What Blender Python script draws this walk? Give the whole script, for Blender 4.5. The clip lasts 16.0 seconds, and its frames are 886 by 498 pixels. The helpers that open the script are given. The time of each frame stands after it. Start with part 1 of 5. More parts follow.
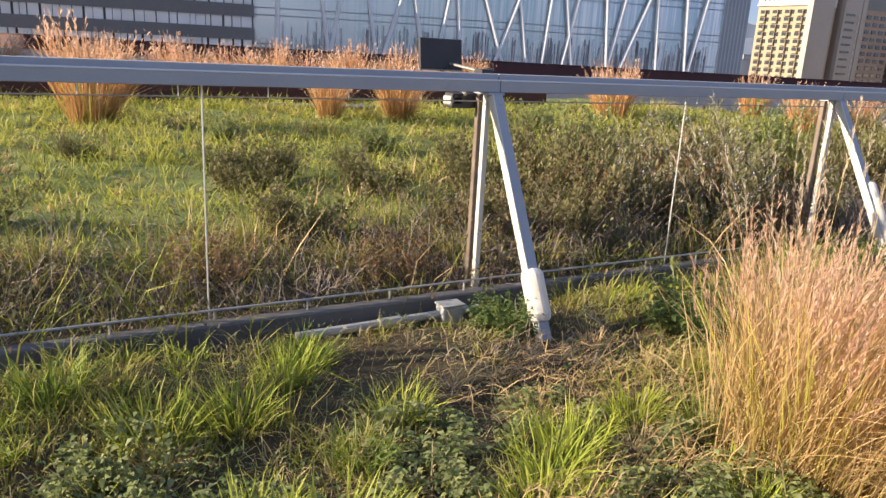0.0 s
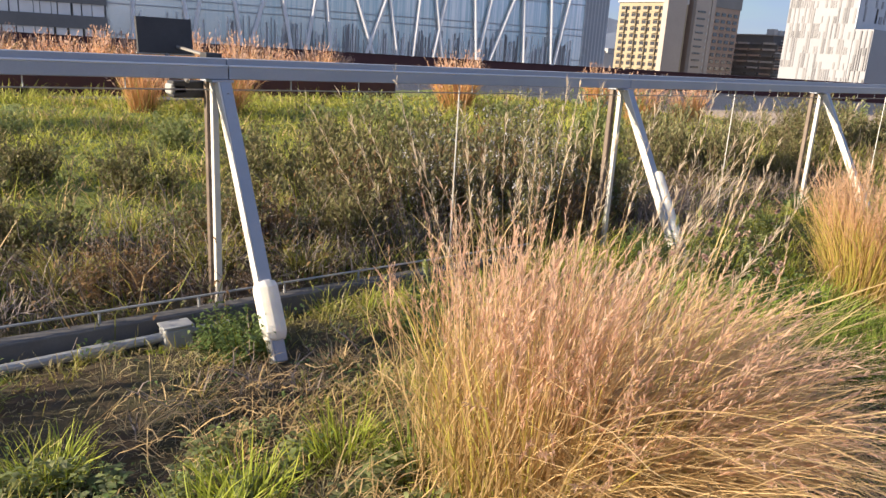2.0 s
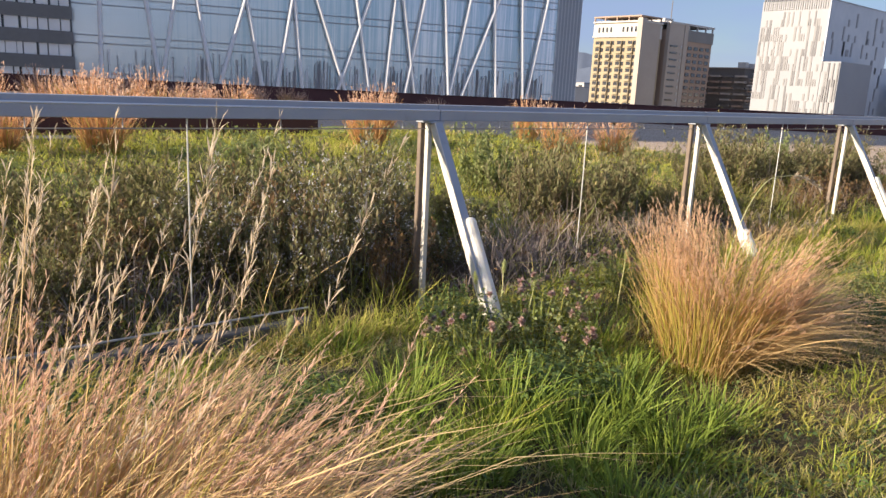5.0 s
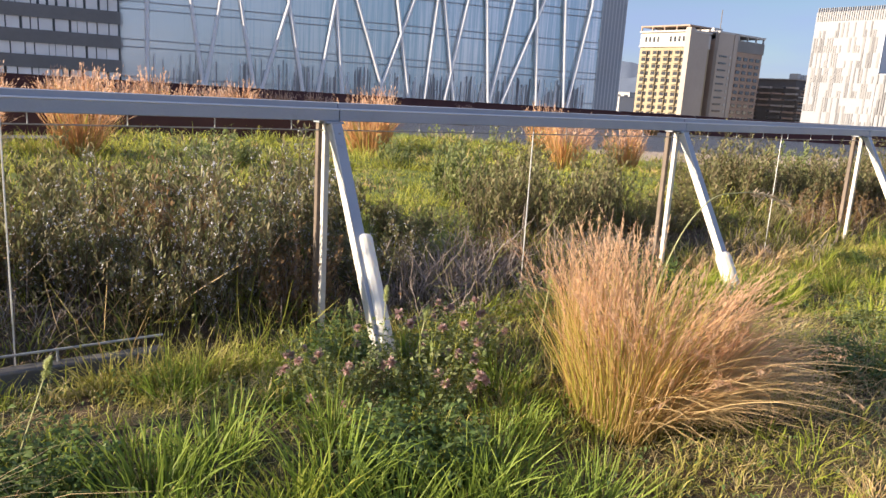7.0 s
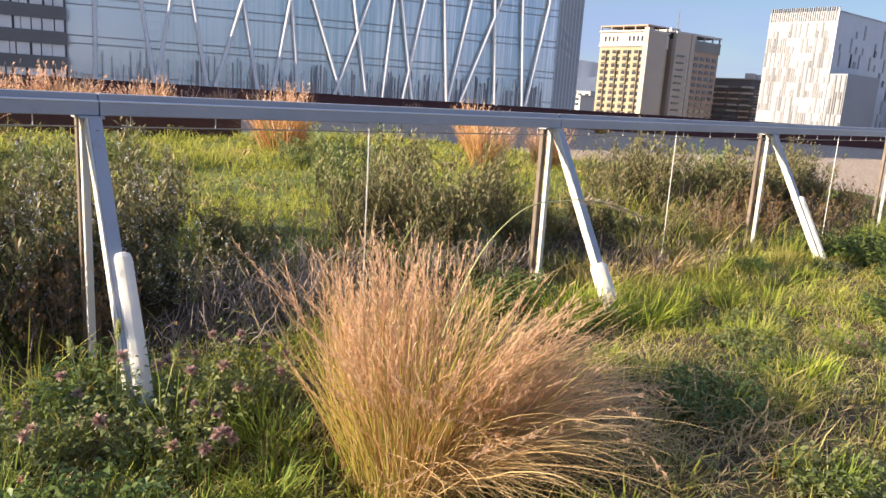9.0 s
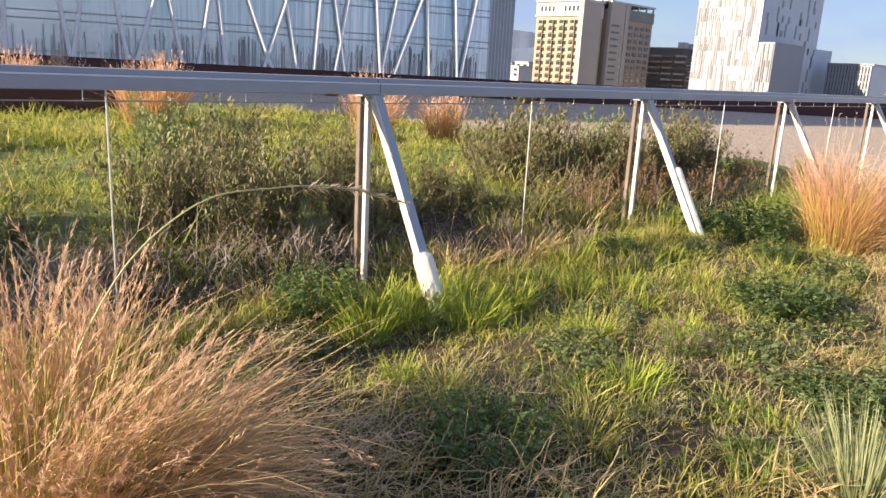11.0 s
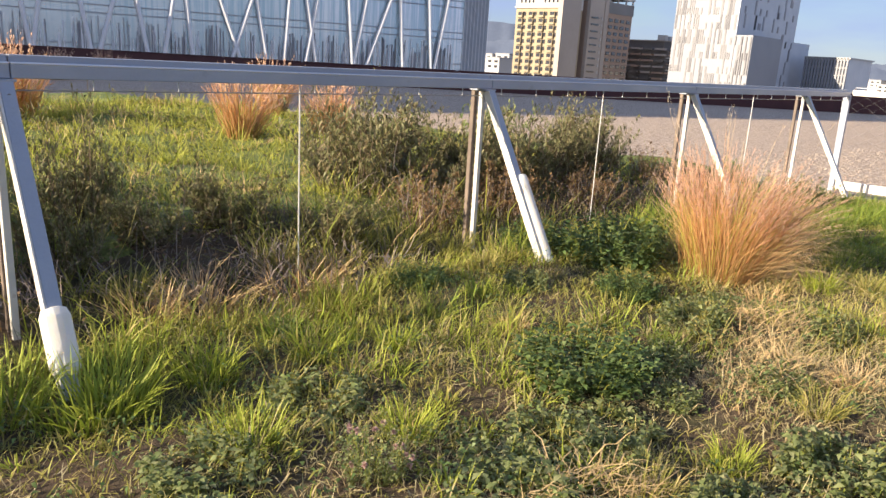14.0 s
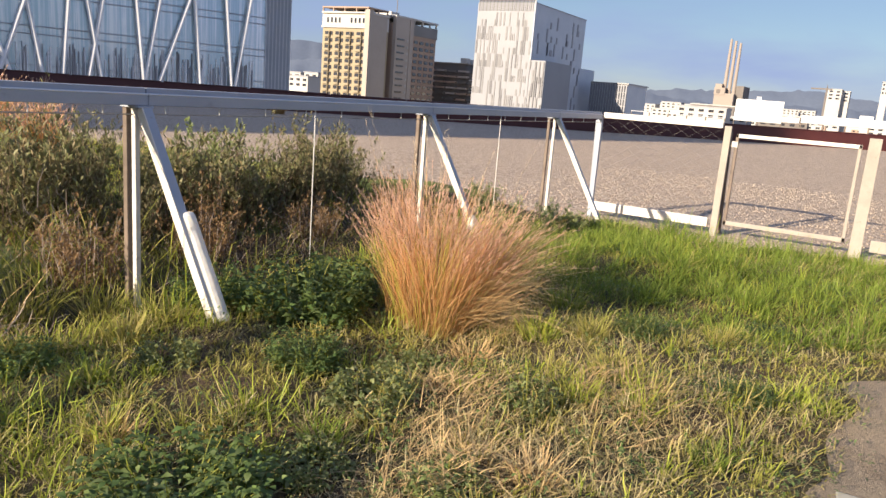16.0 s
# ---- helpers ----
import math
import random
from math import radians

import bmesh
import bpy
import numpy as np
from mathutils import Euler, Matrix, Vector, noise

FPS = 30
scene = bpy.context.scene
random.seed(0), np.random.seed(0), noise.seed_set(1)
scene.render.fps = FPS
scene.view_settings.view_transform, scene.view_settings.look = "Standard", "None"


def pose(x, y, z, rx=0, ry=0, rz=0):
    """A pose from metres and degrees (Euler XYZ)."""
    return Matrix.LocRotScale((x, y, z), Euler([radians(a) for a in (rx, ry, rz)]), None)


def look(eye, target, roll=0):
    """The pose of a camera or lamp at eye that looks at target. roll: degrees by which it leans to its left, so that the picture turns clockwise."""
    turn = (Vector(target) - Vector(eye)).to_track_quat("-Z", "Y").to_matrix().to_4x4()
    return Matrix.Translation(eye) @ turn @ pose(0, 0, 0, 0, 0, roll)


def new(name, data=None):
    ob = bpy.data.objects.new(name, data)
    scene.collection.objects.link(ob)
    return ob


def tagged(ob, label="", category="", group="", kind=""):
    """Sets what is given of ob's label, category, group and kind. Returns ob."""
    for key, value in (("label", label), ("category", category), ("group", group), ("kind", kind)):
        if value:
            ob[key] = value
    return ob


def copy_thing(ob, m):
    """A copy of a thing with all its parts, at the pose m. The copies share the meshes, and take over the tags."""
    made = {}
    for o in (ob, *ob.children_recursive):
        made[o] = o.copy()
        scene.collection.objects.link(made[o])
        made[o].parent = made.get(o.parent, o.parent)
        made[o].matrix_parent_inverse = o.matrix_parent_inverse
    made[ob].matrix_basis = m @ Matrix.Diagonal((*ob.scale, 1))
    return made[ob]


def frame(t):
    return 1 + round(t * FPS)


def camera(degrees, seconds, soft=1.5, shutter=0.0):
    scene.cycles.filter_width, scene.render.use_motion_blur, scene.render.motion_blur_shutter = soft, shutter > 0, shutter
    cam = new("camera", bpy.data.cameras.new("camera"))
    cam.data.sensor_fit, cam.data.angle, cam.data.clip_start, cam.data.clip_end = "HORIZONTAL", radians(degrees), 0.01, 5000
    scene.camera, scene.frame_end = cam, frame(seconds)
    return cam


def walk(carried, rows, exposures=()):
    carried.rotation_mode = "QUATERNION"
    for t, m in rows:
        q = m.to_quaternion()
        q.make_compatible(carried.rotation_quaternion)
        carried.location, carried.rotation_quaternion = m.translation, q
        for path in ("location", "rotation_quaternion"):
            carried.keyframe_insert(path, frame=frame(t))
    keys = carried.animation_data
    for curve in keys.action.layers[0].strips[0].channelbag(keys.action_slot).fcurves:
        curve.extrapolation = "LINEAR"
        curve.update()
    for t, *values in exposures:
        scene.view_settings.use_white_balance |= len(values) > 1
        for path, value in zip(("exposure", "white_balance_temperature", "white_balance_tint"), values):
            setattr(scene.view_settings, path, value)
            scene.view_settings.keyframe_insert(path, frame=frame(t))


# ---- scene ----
cam = camera(62.0, 16.0)
PATH = [
    (0, (-2.173, -3.455, 1.331), (-1.224, -1.774, 0.807), 3.1),
    (0.5, (-2.005, -3.493, 1.328), (-0.986, -1.858, 0.791), 2.7),
    (1, (-1.801, -3.486, 1.321), (-0.716, -1.894, 0.784), 2.6),
    (1.5, (-1.581, -3.457, 1.318), (-0.424, -1.914, 0.786), 2.9),
    (2, (-1.347, -3.473, 1.318), (-0.137, -1.969, 0.794), 3.4),
    (2.5, (-1.068, -3.508, 1.328), (0.182, -2.034, 0.814), 3.7),
    (3, (-0.853, -3.523, 1.331), (0.417, -2.062, 0.829), 3.5),
    (3.5, (-0.573, -3.469, 1.336), (0.702, -2.009, 0.845), 3.2),
    (4, (-0.352, -3.496, 1.336), (0.917, -2.025, 0.863), 2.7),
    (4.5, (-0.084, -3.543, 1.342), (1.181, -2.062, 0.889), 2.5),
    (5, (0.149, -3.585, 1.332), (1.405, -2.09, 0.899), 2.8),
    (7.5, (1.402, -3.559, 1.309), (2.564, -1.987, 0.889), 3.5),
    (8, (1.642, -3.518, 1.312), (2.82, -1.958, 0.889), 3.4),
    (8.5, (1.915, -3.546, 1.319), (3.123, -2.008, 0.902), 3.4),
    (9, (2.163, -3.552, 1.314), (3.408, -2.044, 0.898), 3.6),
    (9.5, (2.449, -3.528, 1.303), (3.731, -2.051, 0.882), 3.5),
    (12, (3.819, -3.523, 1.297), (5.183, -2.15, 0.794), 3.0),
    (12.5, (4.124, -3.552, 1.308), (5.479, -2.17, 0.804), 3.2),
    (13, (4.428, -3.539, 1.296), (5.775, -2.15, 0.789), 3.2),
    (13.5, (4.745, -3.51, 1.298), (6.098, -2.127, 0.794), 3.3),
    (14, (5.124, -3.511, 1.296), (6.507, -2.154, 0.799), 3.4),
    (14.5, (5.415, -3.527, 1.309), (6.846, -2.216, 0.825), 3.6),
    (15, (5.737, -3.496, 1.309), (7.234, -2.255, 0.842), 4.0),
    (15.5, (6.039, -3.502, 1.311), (7.625, -2.367, 0.868), 4.2),
    (16, (6.329, -3.564, 1.317), (8.022, -2.584, 0.902), 4.5),
]
walk(cam, [(t, look(eye, aim, roll)) for t, eye, aim, roll in PATH],
     exposures=[(0, 1.18), (4, 1.0), (8, 1.25), (9, 1.25), (12.5, 1.29), (14.5, 1.15), (16, 0.95)])

# ---- light ----
SUN_EL, SUN_BEARING = 18.0, -74.0
b, e = radians(SUN_BEARING), radians(SUN_EL)
SUN_DIR = Vector((math.sin(b) * math.cos(e), math.cos(b) * math.cos(e), math.sin(e)))
world = bpy.data.worlds.new("sky")
scene.world = world
world.use_nodes = True
wn = world.node_tree
sky = wn.nodes.new("ShaderNodeTexSky")
sky.sky_type = "NISHITA"
sky.sun_disc = False
sky.sun_elevation = e
sky.sun_rotation = b
sky.air_density, sky.dust_density, sky.ozone_density = 1.0, 0.3, 3.0
# thin streaks of high cloud
wtc = wn.nodes.new("ShaderNodeTexCoord")
wmap = wn.nodes.new("ShaderNodeMapping")
wmap.inputs["Scale"].default_value = (1.6, 1.6, 7.0)
wnoise = wn.nodes.new("ShaderNodeTexNoise")
wnoise.inputs["Scale"].default_value, wnoise.inputs["Detail"].default_value = 1.7, 6
wrange = wn.nodes.new("ShaderNodeMapRange")
wrange.inputs[1].default_value, wrange.inputs[2].default_value, wrange.inputs[3].default_value, wrange.inputs[4].default_value = 0.40, 0.66, 0.35, 0.95
wmix = wn.nodes.new("ShaderNodeMix")
wmix.data_type = "RGBA"
wmix.inputs[7].default_value = (3.4, 4.25, 7.2, 1)
wn.links.new(wtc.outputs["Generated"], wmap.inputs[0])
wn.links.new(wmap.outputs[0], wnoise.inputs["Vector"])
wn.links.new(wnoise.outputs["Fac"], wrange.inputs[0])
wn.links.new(wrange.outputs[0], wmix.inputs[0])
wn.links.new(sky.outputs[0], wmix.inputs[6])
wn.links.new(wmix.outputs[2], wn.nodes["Background"].inputs[0])
wn.nodes["Background"].inputs[1].default_value = 0.053
sun = new("sun", bpy.data.lights.new("sun", "SUN"))
sun.data.energy, sun.data.angle, sun.data.color = 5.0, radians(0.6), (1.0, 0.84, 0.65)
sun.matrix_world = look(SUN_DIR * 60, (0, 0, 0))

# ---- materials ----
R = random.Random(7)
NR = np.random.default_rng(11)


def nodes_of(m):
    m.use_nodes = True
    nt = m.node_tree
    return nt, nt.nodes["Principled BSDF"]


def ramp(nt, fac, cols):
    r = nt.nodes.new("ShaderNodeValToRGB")
    el = r.color_ramp.elements
    while len(el) < len(cols):
        el.new(0.5)
    for i, c in enumerate(cols):
        el[i].position = i / (len(cols) - 1)
        el[i].color = (*c, 1)
    nt.links.new(fac, r.inputs[0])
    return r.outputs[0]


def noise_tex(nt, scale, detail=4, rough=0.6, space="Object"):
    tc = nt.nodes.new("ShaderNodeTexCoord")
    n = nt.nodes.new("ShaderNodeTexNoise")
    n.inputs["Scale"].default_value, n.inputs["Detail"].default_value, n.inputs["Roughness"].default_value = scale, detail, rough
    nt.links.new(tc.outputs[space], n.inputs["Vector"])
    return n.outputs["Fac"]


def mixed(nt, fac, a, b, mode="MIX"):
    m = nt.nodes.new("ShaderNodeMix")
    m.data_type, m.blend_type = "RGBA", mode
    for sock, v in ((m.inputs[0], fac), (m.inputs[6], a), (m.inputs[7], b)):
        if isinstance(v, (int, float)):
            sock.default_value = v
        elif isinstance(v, tuple):
            sock.default_value = (*v, 1)
        else:
            nt.links.new(v, sock)
    return m.outputs[2]


def stretched(nt, fac, lo, hi):
    m = nt.nodes.new("ShaderNodeMapRange")
    m.inputs[1].default_value, m.inputs[2].default_value = lo, hi
    nt.links.new(fac, m.inputs[0])
    return m.outputs[0]


def bumped(nt, p, fac, strength, dist=0.01):
    bn = nt.nodes.new("ShaderNodeBump")
    bn.inputs["Strength"].default_value, bn.inputs["Distance"].default_value = strength, dist
    nt.links.new(fac, bn.inputs["Height"])
    nt.links.new(bn.outputs[0], p.inputs["Normal"])


def solid(name, a, b, big=3.0, fine=60.0, rough=0.6, metal=0.0, bump=0.15, dirt=None, dirt_amt=(0.58, 0.75)):
    """Two tones on a coarse and a fine scale, with optional stains."""
    m = bpy.data.materials.new(name)
    nt, p = nodes_of(m)
    f1 = stretched(nt, noise_tex(nt, big), 0.3, 0.7)
    f2 = noise_tex(nt, fine, 6)
    col = mixed(nt, f1, a, b)
    col = mixed(nt, 0.35, col, ramp(nt, f2, [(0.25, 0.25, 0.25), (0.75, 0.75, 0.75)]), "SOFT_LIGHT")
    if dirt:
        d = stretched(nt, noise_tex(nt, big * 2.7, 8, 0.75), *dirt_amt)
        col = mixed(nt, d, col, dirt)
    nt.links.new(col, p.inputs["Base Color"])
    p.inputs["Roughness"].default_value, p.inputs["Metallic"].default_value = rough, metal
    bumped(nt, p, f2, bump, 0.004)
    return m


def leafy(name, base, tips, rough=0.55, glow=0.35, per="island", vary=0.35):
    """Blades and leaves: colour runs along attribute 'along' and varies piece by piece; thin enough to let light through."""
    m = bpy.data.materials.new(name)
    nt, p = nodes_of(m)
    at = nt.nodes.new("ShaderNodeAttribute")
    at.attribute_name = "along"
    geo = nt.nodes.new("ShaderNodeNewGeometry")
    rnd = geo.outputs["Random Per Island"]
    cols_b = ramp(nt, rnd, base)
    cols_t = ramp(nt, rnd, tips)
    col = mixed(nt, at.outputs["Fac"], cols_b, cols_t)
    patch = stretched(nt, noise_tex(nt, 1.1, 3), 0.25, 0.75)
    col = mixed(nt, vary, col, ramp(nt, patch, [(0.3, 0.27, 0.22), (0.72, 0.72, 0.62)]), "SOFT_LIGHT")
    nt.links.new(col, p.inputs["Base Color"])
    p.inputs["Roughness"].default_value = rough
    p.inputs["Specular IOR Level"].default_value = 0.25
    tr = nt.nodes.new("ShaderNodeBsdfTranslucent")
    nt.links.new(col, tr.inputs[0])
    mx = nt.nodes.new("ShaderNodeMixShader")
    mx.inputs[0].default_value = glow
    nt.links.new(p.outputs[0], mx.inputs[1])
    nt.links.new(tr.outputs[0], mx.inputs[2])
    nt.links.new(mx.outputs[0], nt.nodes["Material Output"].inputs[0])
    return m


M_DRY_ORANGE = leafy("orange_fountain_grass", [(0.216, 0.200, 0.053), (0.457, 0.275, 0.106), (0.532, 0.300, 0.122)], [(0.80, 0.43, 0.21), (0.83, 0.51, 0.30), (0.70, 0.34, 0.16)])
M_DRY = leafy("dry_fountain_grass", [(0.24, 0.20, 0.06), (0.40, 0.29, 0.12), (0.46, 0.31, 0.14)], [(0.66, 0.46, 0.26), (0.72, 0.53, 0.32), (0.60, 0.39, 0.20)])
M_DRY_GOLD = leafy("golden_fountain_grass", [(0.22, 0.20, 0.05), (0.42, 0.29, 0.11), (0.48, 0.30, 0.12)], [(0.74, 0.46, 0.25), (0.80, 0.54, 0.32), (0.62, 0.36, 0.20)])
M_STIFF = leafy("stiff_pale_grass", [(0.16, 0.19, 0.08), (0.22, 0.24, 0.10)], [(0.42, 0.46, 0.24), (0.55, 0.56, 0.32), (0.34, 0.40, 0.20)])
M_DRYG = leafy("green_base_blades", [(0.177, 0.217, 0.029), (0.354, 0.319, 0.058)], [(0.56, 0.52, 0.13), (0.74, 0.56, 0.18)])
M_PLUME = leafy("grass_plume", [(0.66, 0.42, 0.28), (0.78, 0.54, 0.40)], [(0.84, 0.62, 0.50), (0.74, 0.48, 0.35)], glow=0.45)
M_GOLDPLUME = leafy("golden_plume", [(0.64, 0.41, 0.25), (0.75, 0.51, 0.34)], [(0.83, 0.61, 0.43), (0.74, 0.50, 0.33)], glow=0.45)
M_PALEPLUME = leafy("pale_plume", [(0.62, 0.50, 0.36), (0.72, 0.60, 0.46)], [(0.84, 0.74, 0.60), (0.76, 0.62, 0.46)], glow=0.5)
M_STRAW = leafy("straw", [(0.43, 0.29, 0.14), (0.64, 0.46, 0.23)], [(0.77, 0.59, 0.335), (0.59, 0.40, 0.195)], glow=0.2)
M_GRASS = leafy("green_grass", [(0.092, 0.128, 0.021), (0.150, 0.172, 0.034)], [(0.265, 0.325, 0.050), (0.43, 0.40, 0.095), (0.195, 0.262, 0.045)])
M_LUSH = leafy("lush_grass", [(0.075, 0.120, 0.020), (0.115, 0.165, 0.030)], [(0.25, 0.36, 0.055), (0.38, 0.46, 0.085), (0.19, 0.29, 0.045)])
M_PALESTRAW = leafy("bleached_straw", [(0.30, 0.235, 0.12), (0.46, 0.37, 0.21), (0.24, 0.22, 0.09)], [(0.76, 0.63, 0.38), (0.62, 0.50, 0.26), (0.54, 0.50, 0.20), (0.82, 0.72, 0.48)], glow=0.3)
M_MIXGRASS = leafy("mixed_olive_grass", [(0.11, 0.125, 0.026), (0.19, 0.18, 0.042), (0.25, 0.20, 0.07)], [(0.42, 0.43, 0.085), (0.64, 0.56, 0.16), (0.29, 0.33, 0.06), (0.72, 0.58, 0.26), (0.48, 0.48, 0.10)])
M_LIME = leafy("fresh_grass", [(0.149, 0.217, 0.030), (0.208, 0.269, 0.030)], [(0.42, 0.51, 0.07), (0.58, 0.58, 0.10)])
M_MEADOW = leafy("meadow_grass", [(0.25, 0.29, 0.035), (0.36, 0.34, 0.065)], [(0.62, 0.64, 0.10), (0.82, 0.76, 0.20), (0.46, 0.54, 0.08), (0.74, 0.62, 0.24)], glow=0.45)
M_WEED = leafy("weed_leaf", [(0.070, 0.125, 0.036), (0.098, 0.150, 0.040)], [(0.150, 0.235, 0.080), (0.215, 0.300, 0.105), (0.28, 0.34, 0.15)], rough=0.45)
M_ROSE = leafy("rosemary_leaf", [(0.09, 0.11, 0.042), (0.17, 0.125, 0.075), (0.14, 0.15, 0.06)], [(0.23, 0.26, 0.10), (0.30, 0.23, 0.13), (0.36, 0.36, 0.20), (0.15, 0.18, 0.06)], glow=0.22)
M_FOXTAIL = leafy("foxtail_head", [(0.46, 0.52, 0.22), (0.56, 0.58, 0.28)], [(0.70, 0.72, 0.42), (0.62, 0.66, 0.34)], glow=0.45)
M_SALT = leafy("grey_leaf", [(0.145, 0.181, 0.073), (0.217, 0.254, 0.109)], [(0.399, 0.435, 0.217), (0.271, 0.344, 0.109), (0.490, 0.471, 0.254)])
M_OLIVE = leafy("olive_leaf", [(0.095, 0.10, 0.040), (0.155, 0.135, 0.062)], [(0.26, 0.26, 0.105), (0.20, 0.215, 0.075), (0.34, 0.30, 0.155), (0.26, 0.20, 0.11)], glow=0.24)
M_BROWNLEAF = leafy("withered_leaf", [(0.145, 0.087, 0.043), (0.232, 0.131, 0.072)], [(0.377, 0.232, 0.116), (0.261, 0.189, 0.087)])
M_FLOWER = leafy("faded_pink_flower", [(0.34, 0.20, 0.18), (0.46, 0.29, 0.25)], [(0.56, 0.38, 0.36), (0.68, 0.50, 0.46)])
M_PALE = leafy("pale_flower", [(0.504, 0.504, 0.560), (0.672, 0.672, 0.694)], [(0.784, 0.784, 0.800), (0.616, 0.616, 0.694)])
M_TWIG = solid("dead_twig", (0.19, 0.145, 0.12), (0.40, 0.33, 0.28), 4, 90, 0.85)
M_PALESTEM = solid("pale_green_stem", (0.42, 0.44, 0.18), (0.55, 0.52, 0.26), 8, 60, 0.7)
M_STEM = solid("shrub_stem", (0.09, 0.06, 0.04), (0.16, 0.11, 0.07), 6, 90, 0.85)
M_RAIL = solid("grey_painted_steel", (0.33, 0.36, 0.42), (0.40, 0.43, 0.48), 2.0, 120, 0.42, 0.0, 0.05, (0.24, 0.24, 0.25), (0.6, 0.85))
M_CREAM = solid("weathered_cream_paint", (0.66, 0.61, 0.52), (0.76, 0.72, 0.64), 5, 70, 0.55, 0, 0.2, (0.34, 0.22, 0.13), (0.6, 0.78))
M_TAN = solid("tan_weathered_steel", (0.30, 0.27, 0.23), (0.38, 0.34, 0.29), 4, 70, 0.6, 0, 0.2, (0.2, 0.16, 0.12))
M_TUBE = solid("rusty_brown_tube", (0.13, 0.10, 0.08), (0.22, 0.17, 0.13), 8, 90, 0.6, 0.2, 0.2)
M_SLEEVE = solid("white_foam", (0.84, 0.81, 0.73), (0.74, 0.70, 0.62), 6, 40, 0.8, 0, 0.5, (0.50, 0.38, 0.27), (0.68, 0.88))
M_SLEEVE.node_tree.nodes["Principled BSDF"].inputs["Subsurface Weight"].default_value = 0.7
M_SLEEVE.node_tree.nodes["Principled BSDF"].inputs["Subsurface Scale"].default_value = 0.07
M_SLEEVE.node_tree.nodes["Principled BSDF"].inputs["Subsurface Radius"].default_value = (1.0, 0.92, 0.75)
M_CONC = solid("concrete", (0.095, 0.092, 0.090), (0.145, 0.140, 0.134), 3, 60, 0.85, 0, 0.4, (0.074, 0.074, 0.062))
M_PALESLAB = solid("pale_worn_stone", (0.40, 0.37, 0.29), (0.48, 0.45, 0.36), 3, 60, 0.85, 0, 0.4, (0.22, 0.24, 0.13))
M_PVC = solid("white_pvc", (0.335, 0.341, 0.335), (0.389, 0.389, 0.378), 5, 50, 0.5, 0, 0.1, (0.162, 0.140, 0.108))
M_WIRE = solid("steel_wire", (0.30, 0.28, 0.26), (0.42, 0.40, 0.37), 9, 60, 0.45, 0.6, 0.1)
M_WIRE_LIGHT = solid("galvanised_wire", (0.62, 0.61, 0.58), (0.72, 0.71, 0.68), 9, 60, 0.45, 0.3, 0.1)
M_RED = solid("dark_red_cladding", (0.072, 0.017, 0.017), (0.102, 0.028, 0.025), 1.5, 30, 0.5, 0, 0.15, (0.042, 0.025, 0.021))
M_BLACK = solid("black_panel", (0.03, 0.03, 0.034), (0.05, 0.05, 0.055), 8, 120, 0.6, 0, 0.1)
M_WHITE = solid("white_metal", (0.62, 0.62, 0.61), (0.70, 0.70, 0.69), 0.5, 20, 0.5, 0, 0.05, (0.55, 0.53, 0.5), (0.65, 0.9))
M_BEIGEWALL = solid("warm_render", (0.315, 0.258, 0.168), (0.355, 0.295, 0.20), 0.06, 2, 0.85, 0, 0.1)
M_TANWALL = solid("tan_brick", (0.34, 0.24, 0.18), (0.40, 0.29, 0.22), 0.06, 2, 0.85, 0, 0.1)
M_PALEBRICK = solid("pale_tan_render", (0.38, 0.325, 0.275), (0.44, 0.38, 0.325), 0.06, 2, 0.85, 0, 0.1)
M_DARKWALL = solid("dark_block_wall", (0.15, 0.13, 0.12), (0.20, 0.18, 0.16), 0.06, 2, 0.85, 0, 0.1)
M_PALEWALL = solid("pale_render", (0.449, 0.435, 0.408), (0.503, 0.490, 0.469), 0.05, 2, 0.8, 0, 0.1)
# white cladding darkened so that sunlit faces don't clip
M_SUNWHITE = solid("sunlit_white_wall", (0.245, 0.25, 0.272), (0.275, 0.28, 0.30), 0.1, 2, 0.5, 0, 0.05)
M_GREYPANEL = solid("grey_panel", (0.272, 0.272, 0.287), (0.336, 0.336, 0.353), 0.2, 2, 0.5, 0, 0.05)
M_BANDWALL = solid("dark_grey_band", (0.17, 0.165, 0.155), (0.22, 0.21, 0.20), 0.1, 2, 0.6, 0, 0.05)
# the same white, raised for faces that lie in shade
M_SHADEWHITE = solid("shade_tone_white", (0.50, 0.53, 0.57), (0.58, 0.60, 0.63), 0.2, 2, 0.5, 0, 0.05)
M_STEELWHITE = solid("white_steel_tube", (0.78, 0.79, 0.80), (0.84, 0.84, 0.84), 0.3, 8, 0.4, 0, 0.05)
M_CHIM = solid("chimney_concrete", (0.29, 0.245, 0.21), (0.34, 0.29, 0.25), 0.02, 0.8, 0.9, 0, 0.1)
# blue grey base colour carries the distance haze
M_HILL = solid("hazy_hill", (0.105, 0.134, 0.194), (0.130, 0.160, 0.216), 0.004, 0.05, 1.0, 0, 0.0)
M_CITY = solid("city_ground", (0.22, 0.21, 0.20), (0.30, 0.29, 0.27), 0.01, 0.5, 0.95, 0, 0.0)


def glassy(name, tint, rough=0.12):
    m = bpy.data.materials.new(name)
    nt, p = nodes_of(m)
    f = stretched(nt, noise_tex(nt, 0.25, 3), 0.3, 0.7)
    nt.links.new(mixed(nt, f, tint, tuple(c * 1.25 for c in tint)), p.inputs["Base Color"])
    p.inputs["Roughness"].default_value = rough
    p.inputs["Specular IOR Level"].default_value = 0.9
    return m


M_DARKGLASS = glassy("dark_window_glass", (0.035, 0.035, 0.04))
M_CURTAIN = glassy("pale_curtain_glass", (0.78, 0.76, 0.72), 0.5)


